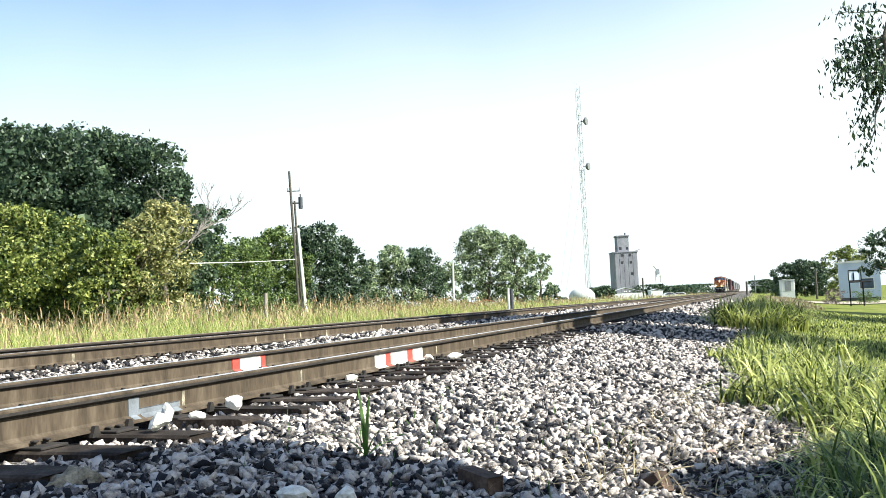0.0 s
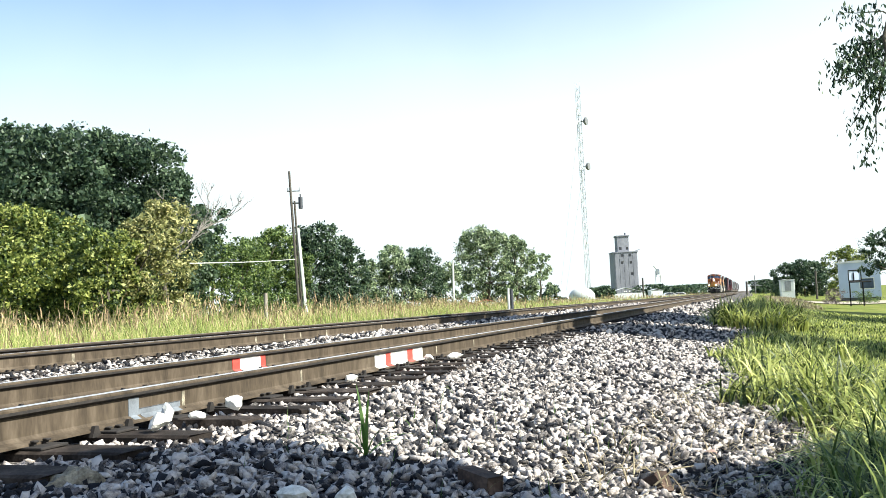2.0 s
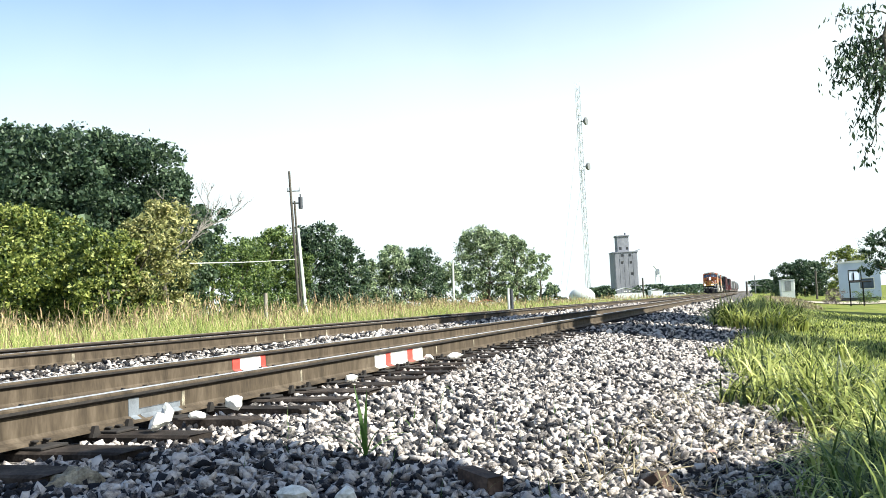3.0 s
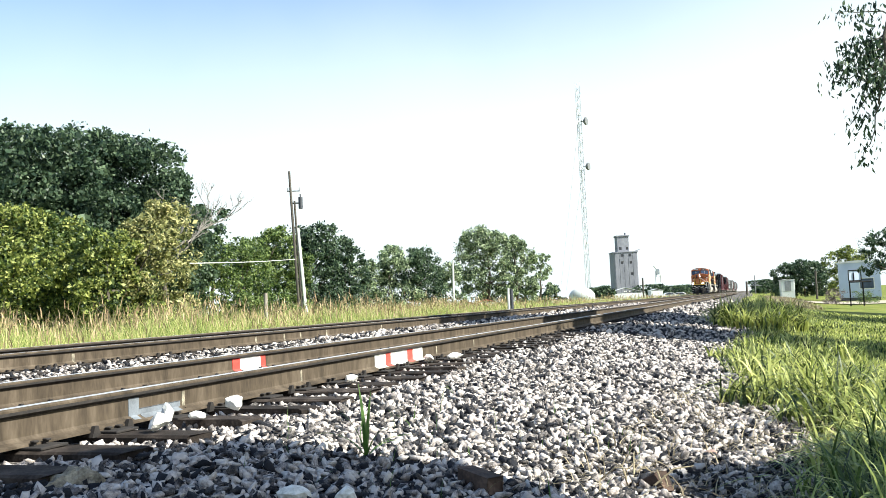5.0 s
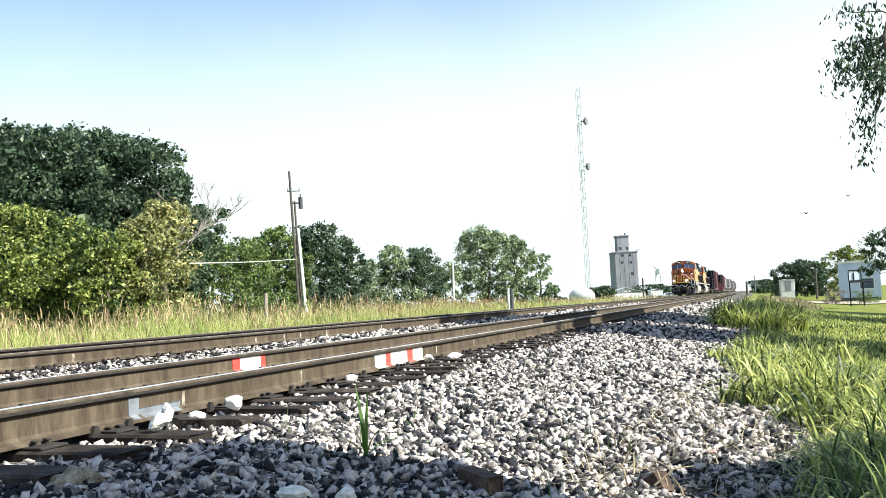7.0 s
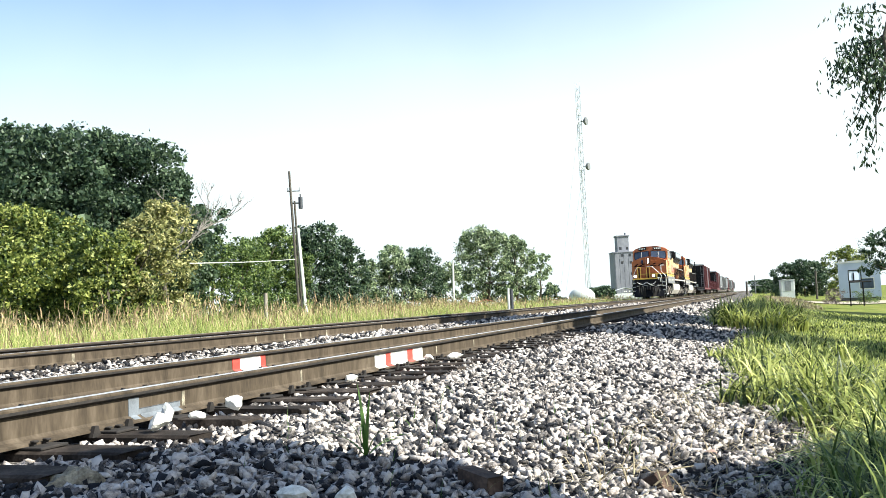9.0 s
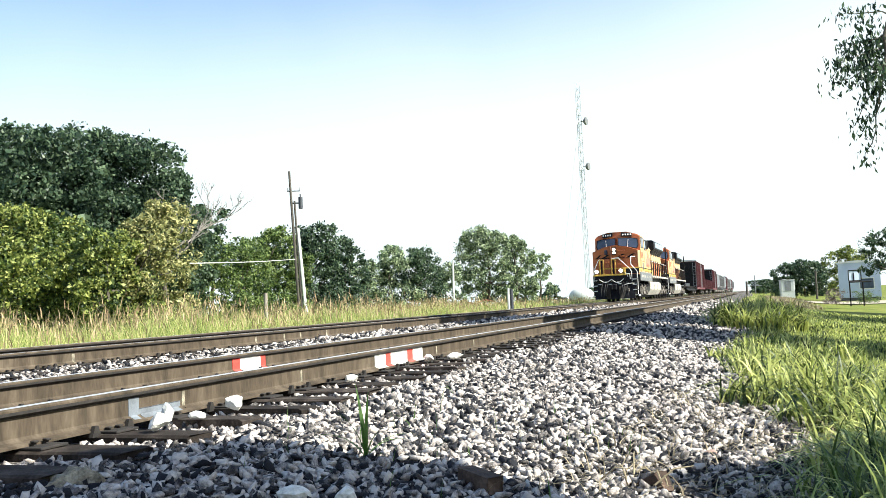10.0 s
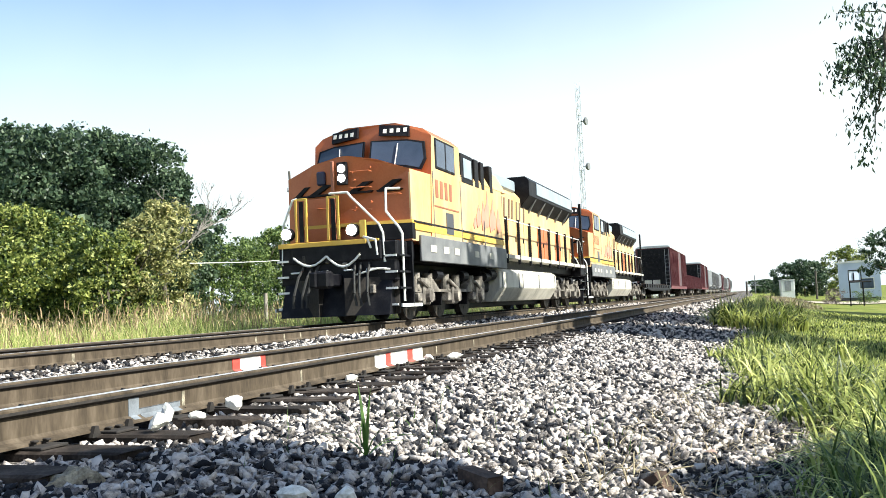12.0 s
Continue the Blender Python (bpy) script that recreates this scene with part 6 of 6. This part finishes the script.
parked_car(147.34, 33.49, 100, "white car parked beyond the meadow", M["car_paint"])
parked_car(168.54, 33.39, 80, "silver car parked beyond the meadow", M["galv"])
parked_car(150.50, 25.90, 95, "white car parked near the elevator", M["car_paint"])
parked_car(236.65, 19.81, 110, "white car parked near the crossing", M["car_paint"])
parked_car(247.91, 17.81, 90, "silver car parked near the crossing", M["galv"])


def shed(x, y, l, w, h, wall, roof, label, rz=0, name="shed"):
    s = empty(name, x, y, float(ground_z(x, y)) - 0.05, label, "shed")
    s.matrix_basis = pose(x, y, float(ground_z(x, y)) - 0.05, 0, 0, rz)
    bm = bmesh.new()
    box(bm, -l / 2, l / 2, -w / 2, w / 2, 0, h)
    part("wall", bm, wall, s)
    bm = bmesh.new()
    prism(bm, [(-w / 2 - 0.15, h), (0, h + w * 0.14), (w / 2 + 0.15, h), (w / 2 + 0.15, h + 0.12), (0, h + w * 0.14 + 0.14), (-w / 2 - 0.15, h + 0.12)], "x", -l / 2 - 0.1, l / 2 + 0.1)
    part("roof", bm, roof, s)
    return s


shed(100.33, 31.70, 2.0, 3.2, 0.9, M["pole_wood"], M["red_roof"], "low brown shed before the trees", 19)
shed(107.86, 31.35, 2.0, 2.0, 1.2, M["white_metal"], M["red_roof"], "small white and red shed before the trees", 19)
shed(324.06, 42.83, 5.0, 14.0, 2.2, M["white_metal"], M["galv"], "long low white shed at the foot of the elevator", 19)
shed(317.39, 31.32, 5.0, 4.0, 2.6, M["white_metal"], M["galv"], "small white shed near the elevator", 19)


def signal_cabinet():
    x, y = 149.95, -5.30
    z = float(ground_z(x, y)) + 1.05
    c = empty("signal_cabinet", x, y, z, "pale grey metal signal equipment house", "equipment house")
    c.matrix_basis = pose(x, y, z, 0, 0, 6)
    bm = bmesh.new()
    box(bm, -1.0, 1.0, -1.0, 1.0, 0, 1.75, 0.05)
    part("body", bm, M["white_metal"], c)
    bm = bmesh.new()
    prism(bm, [(-1.1, 1.75), (0, 1.88), (1.1, 1.75), (1.1, 1.82), (0, 1.96), (-1.1, 1.82)], "x", -1.08, 1.08)
    part("roof", bm, M["white_metal"], c)
    bm = bmesh.new()
    box(bm, -1.03, -0.98, -0.45, 0.45, 0.1, 1.6, 0.01)
    part("door", bm, M["galv_steel"], c)
    bm = bmesh.new()
    box(bm, -0.99, 0.99, -0.99, 0.99, -1.1, 0)
    part("base", bm, M["white_metal"], c)


signal_cabinet()


def pale_house():
    x, y = 123.34, -14.18
    z = float(ground_z(x, y)) - 0.05
    h = empty("house", x, y, z, "pale blue-white sided mobile home behind a small tree", "house")
    h.matrix_basis = pose(x, y, z, 0, 0, -7)
    bm = bmesh.new()
    box(bm, -2.0, 6.0, -1.1, 3.6, 0.4, 4.7)
    w = part("wall", bm, M["blue_wall"], h)
    for k in range(14):
        bm = bmesh.new()
        box(bm, -2.03, -1.98, -1.1, 3.6, 0.5 + k * 0.29, 0.5 + k * 0.29 + 0.27)
        part("siding_board", bm, M["blue_wall"], w)
    bm = bmesh.new()
    prism(bm, [(-1.3, 4.7), (-1.3, 4.82), (1.25, 5.0), (3.8, 4.82), (3.8, 4.7)], "x", -2.2, 6.2)
    part("roof", bm, M["white_metal"], h)
    bm = bmesh.new()
    box(bm, -1.9, 5.9, -1.0, 3.5, 0, 0.45)
    part("skirting", bm, M["dark_grey"], h)
    bm = bmesh.new()
    box(bm, -2.08, -1.95, -0.4, 1.3, 1.4, 2.8)
    wn = part("window", bm, M["handrail"], h)
    bm = bmesh.new()
    box(bm, -2.10, -2.0, -0.3, 1.2, 1.5, 2.7)
    part("pane", bm, M["glass"], wn)


pale_house()


def hoop():
    x, y = 85.43, -8.48
    z = float(ground_z(x, y))
    b = empty("basketball_hoop", x, y, z, "dark metal basketball hoop stand on the lawn", "basketball hoop")
    b.matrix_basis = pose(x, y, z, 0, 0, 19)
    bm = bmesh.new()
    for yy in (0.4, -0.75):
        rod(bm, (0, yy, 0), (0, yy, 2.1), 0.06, n=8)
    rod(bm, (0, 0.45, 2.1), (0, -1.5, 2.1), 0.06, n=8)
    rod(bm, (0, 0.0, 2.1), (0, 0.0, 2.9), 0.05, n=8)
    part("frame", bm, M["black"], b)
    bm = bmesh.new()
    for a, c in (((0, -0.65, 2.2), (0, 0.45, 2.2)), ((0, 0.45, 2.2), (0, 0.45, 3.1)), ((0, 0.45, 3.1), (0, -0.65, 3.1)), ((0, -0.65, 3.1), (0, -0.65, 2.2))):
        rod(bm, a, c, 0.045, n=6)
    part("backboard_frame", bm, M["black"], b)
    bm = bmesh.new()
    box(bm, 0.02, 0.05, -0.63, 0.43, 2.22, 3.08)
    part("backboard", bm, M["blue_wall"], b)


hoop()


def driveway():
    bm = bmesh.new()
    vs = [bm.verts.new(p) for p in ((95, -60, -1.5), (112, -60, -1.5), (112, -1.6, -0.72), (95, -1.6, -0.72))]
    bm.faces.new(vs)
    bmesh.ops.subdivide_edges(bm, edges=bm.edges, cuts=20, use_grid_fill=True)
    for v in bm.verts:
        v.co.z = float(ground_z(v.co.x, v.co.y)) + 0.03
    bmesh.ops.solidify(bm, geom=bm.faces, thickness=0.02)
    ob = part("gravel_drive", bm, M["dirt"])
    tagged(ob, "pale gravel drive crossing the grass", "drive", kind="structure")


driveway()


# ---- birds ----
def bird():
    b = empty("bird", 0, 0, 0, "dark bird flying with beating wings", "bird", group="flock of birds")
    bm = bmesh.new()
    bmesh.ops.create_uvsphere(bm, u_segments=10, v_segments=7, radius=1, matrix=Matrix.Diagonal((0.17, 0.06, 0.06, 1)))
    rod(bm, (0.12, 0, 0.02), (0.22, 0, 0.04), 0.04, 0.025, 8)
    prism(bm, [(-0.12, -0.03), (-0.30, -0.07), (-0.30, 0.07), (-0.12, 0.03)], "z", -0.01, 0.01)
    part("body", bm, M["bird"], b, smooth=True)
    wings = []
    for s in (-1, 1):
        bm = bmesh.new()
        prism(bm, [(0.09, 0), (0.10, s * 0.18), (-0.02, s * 0.40), (-0.07, s * 0.18), (-0.08, 0)], "z", -0.008, 0.008)
        w = part("wing", bm, M["bird"], b)
        w.location = (0, s * 0.03, 0.02)
        wings.append((w, s))
    return b, wings


BIRDS = [bird() for k in range(5)]
scatter_stones()
BIRD_FLIGHTS = [(5.5, (132.9, -3.5, 9.0), 6.0, (121.6, -10.8, 9.8), 0),
                (5.5, (134.6, 1.0, 8.3), 6.5, (114.0, -13.5, 10.2), 1.3),
                (5.5, (135.3, 5.2, 7.8), 6.5, (116.7, -9.0, 9.7), 2.9),
                (5.5, (137.3, 11.7, 8.6), 7.0, (113.2, -11.3, 10.7), 4.1),
                (6.0, (136.7, 13.3, 8.8), 7.0, (116.0, -6.8, 9.2), 5.2)]


# ---- movement ----
def motions():
    for car, s in TRAIN:
        walk(car, [(0, pose(START + s, TRACK_C, 0)), (12, pose(START + s - SPEED * 12, TRACK_C, 0))])
    # wheels roll towards the camera
    for car, s in TRAIN[:8]:
        for w in car.children:
            if w.name.startswith("wheelset"):
                r = w["radius"]
                p = w.location.copy()
                turn = -math.degrees(SPEED / r / FPS)
                walk(w, [(k / FPS, Matrix.LocRotScale(p, Euler((0, radians(turn * k), 0)).to_quaternion(), None)) for k in range(12 * FPS + 1)])
    # birds start from the grass beyond the track and cross to the right
    for (b, wings), (t0, p0, t1, p1, ph) in zip(BIRDS, BIRD_FLIGHTS):
        p0, p1 = Vector(p0), Vector(p1)
        v = (p1 - p0) / (t1 - t0)
        yaw = math.degrees(math.atan2(v.y, v.x))
        rest = p0 - v * 0.5
        rest.z = float(ground_z(rest.x, rest.y)) + 0.1
        end = p0 + v * (12 - t0)
        rows = [(0, pose(*rest, 0, 0, yaw)), (t0 - 0.7, pose(*rest, 0, 0, yaw))]
        rows += [(t0 + k * 0.5, pose(*(p0 + v * 0.5 * k), 0, 0, yaw)) for k in range(6)] + [(12, pose(*end, 0, 0, yaw))]
        walk(b, rows)
        for w, s in wings:
            q = w.location.copy()
            walk(w, [(k * 0.1, Matrix.Translation(q) @ pose(0, 0, 0, s * 38 * math.sin(k * 2.1 + ph))) for k in range(121)])
    # the breeze in the hanging sprigs and the weed
    for i, sp in enumerate(SPRIGS):
        m = sp.matrix_basis.copy()
        walk(sp, [(k * 0.5, m @ pose(0, 0, 0, 2.2 * math.sin(k * 0.9 + i * 1.3), 1.0 * math.sin(k * 0.7 + i), 2.0 * math.sin(k * 0.6 + i * 2))) for k in range(25)])
    m = WEED.matrix_basis.copy()
    walk(WEED, [(k * 0.5, m @ pose(0, 0, 0, 1.5 * math.sin(k * 0.8), 1.5 * math.sin(k * 0.55 + 1))) for k in range(25)])


motions()
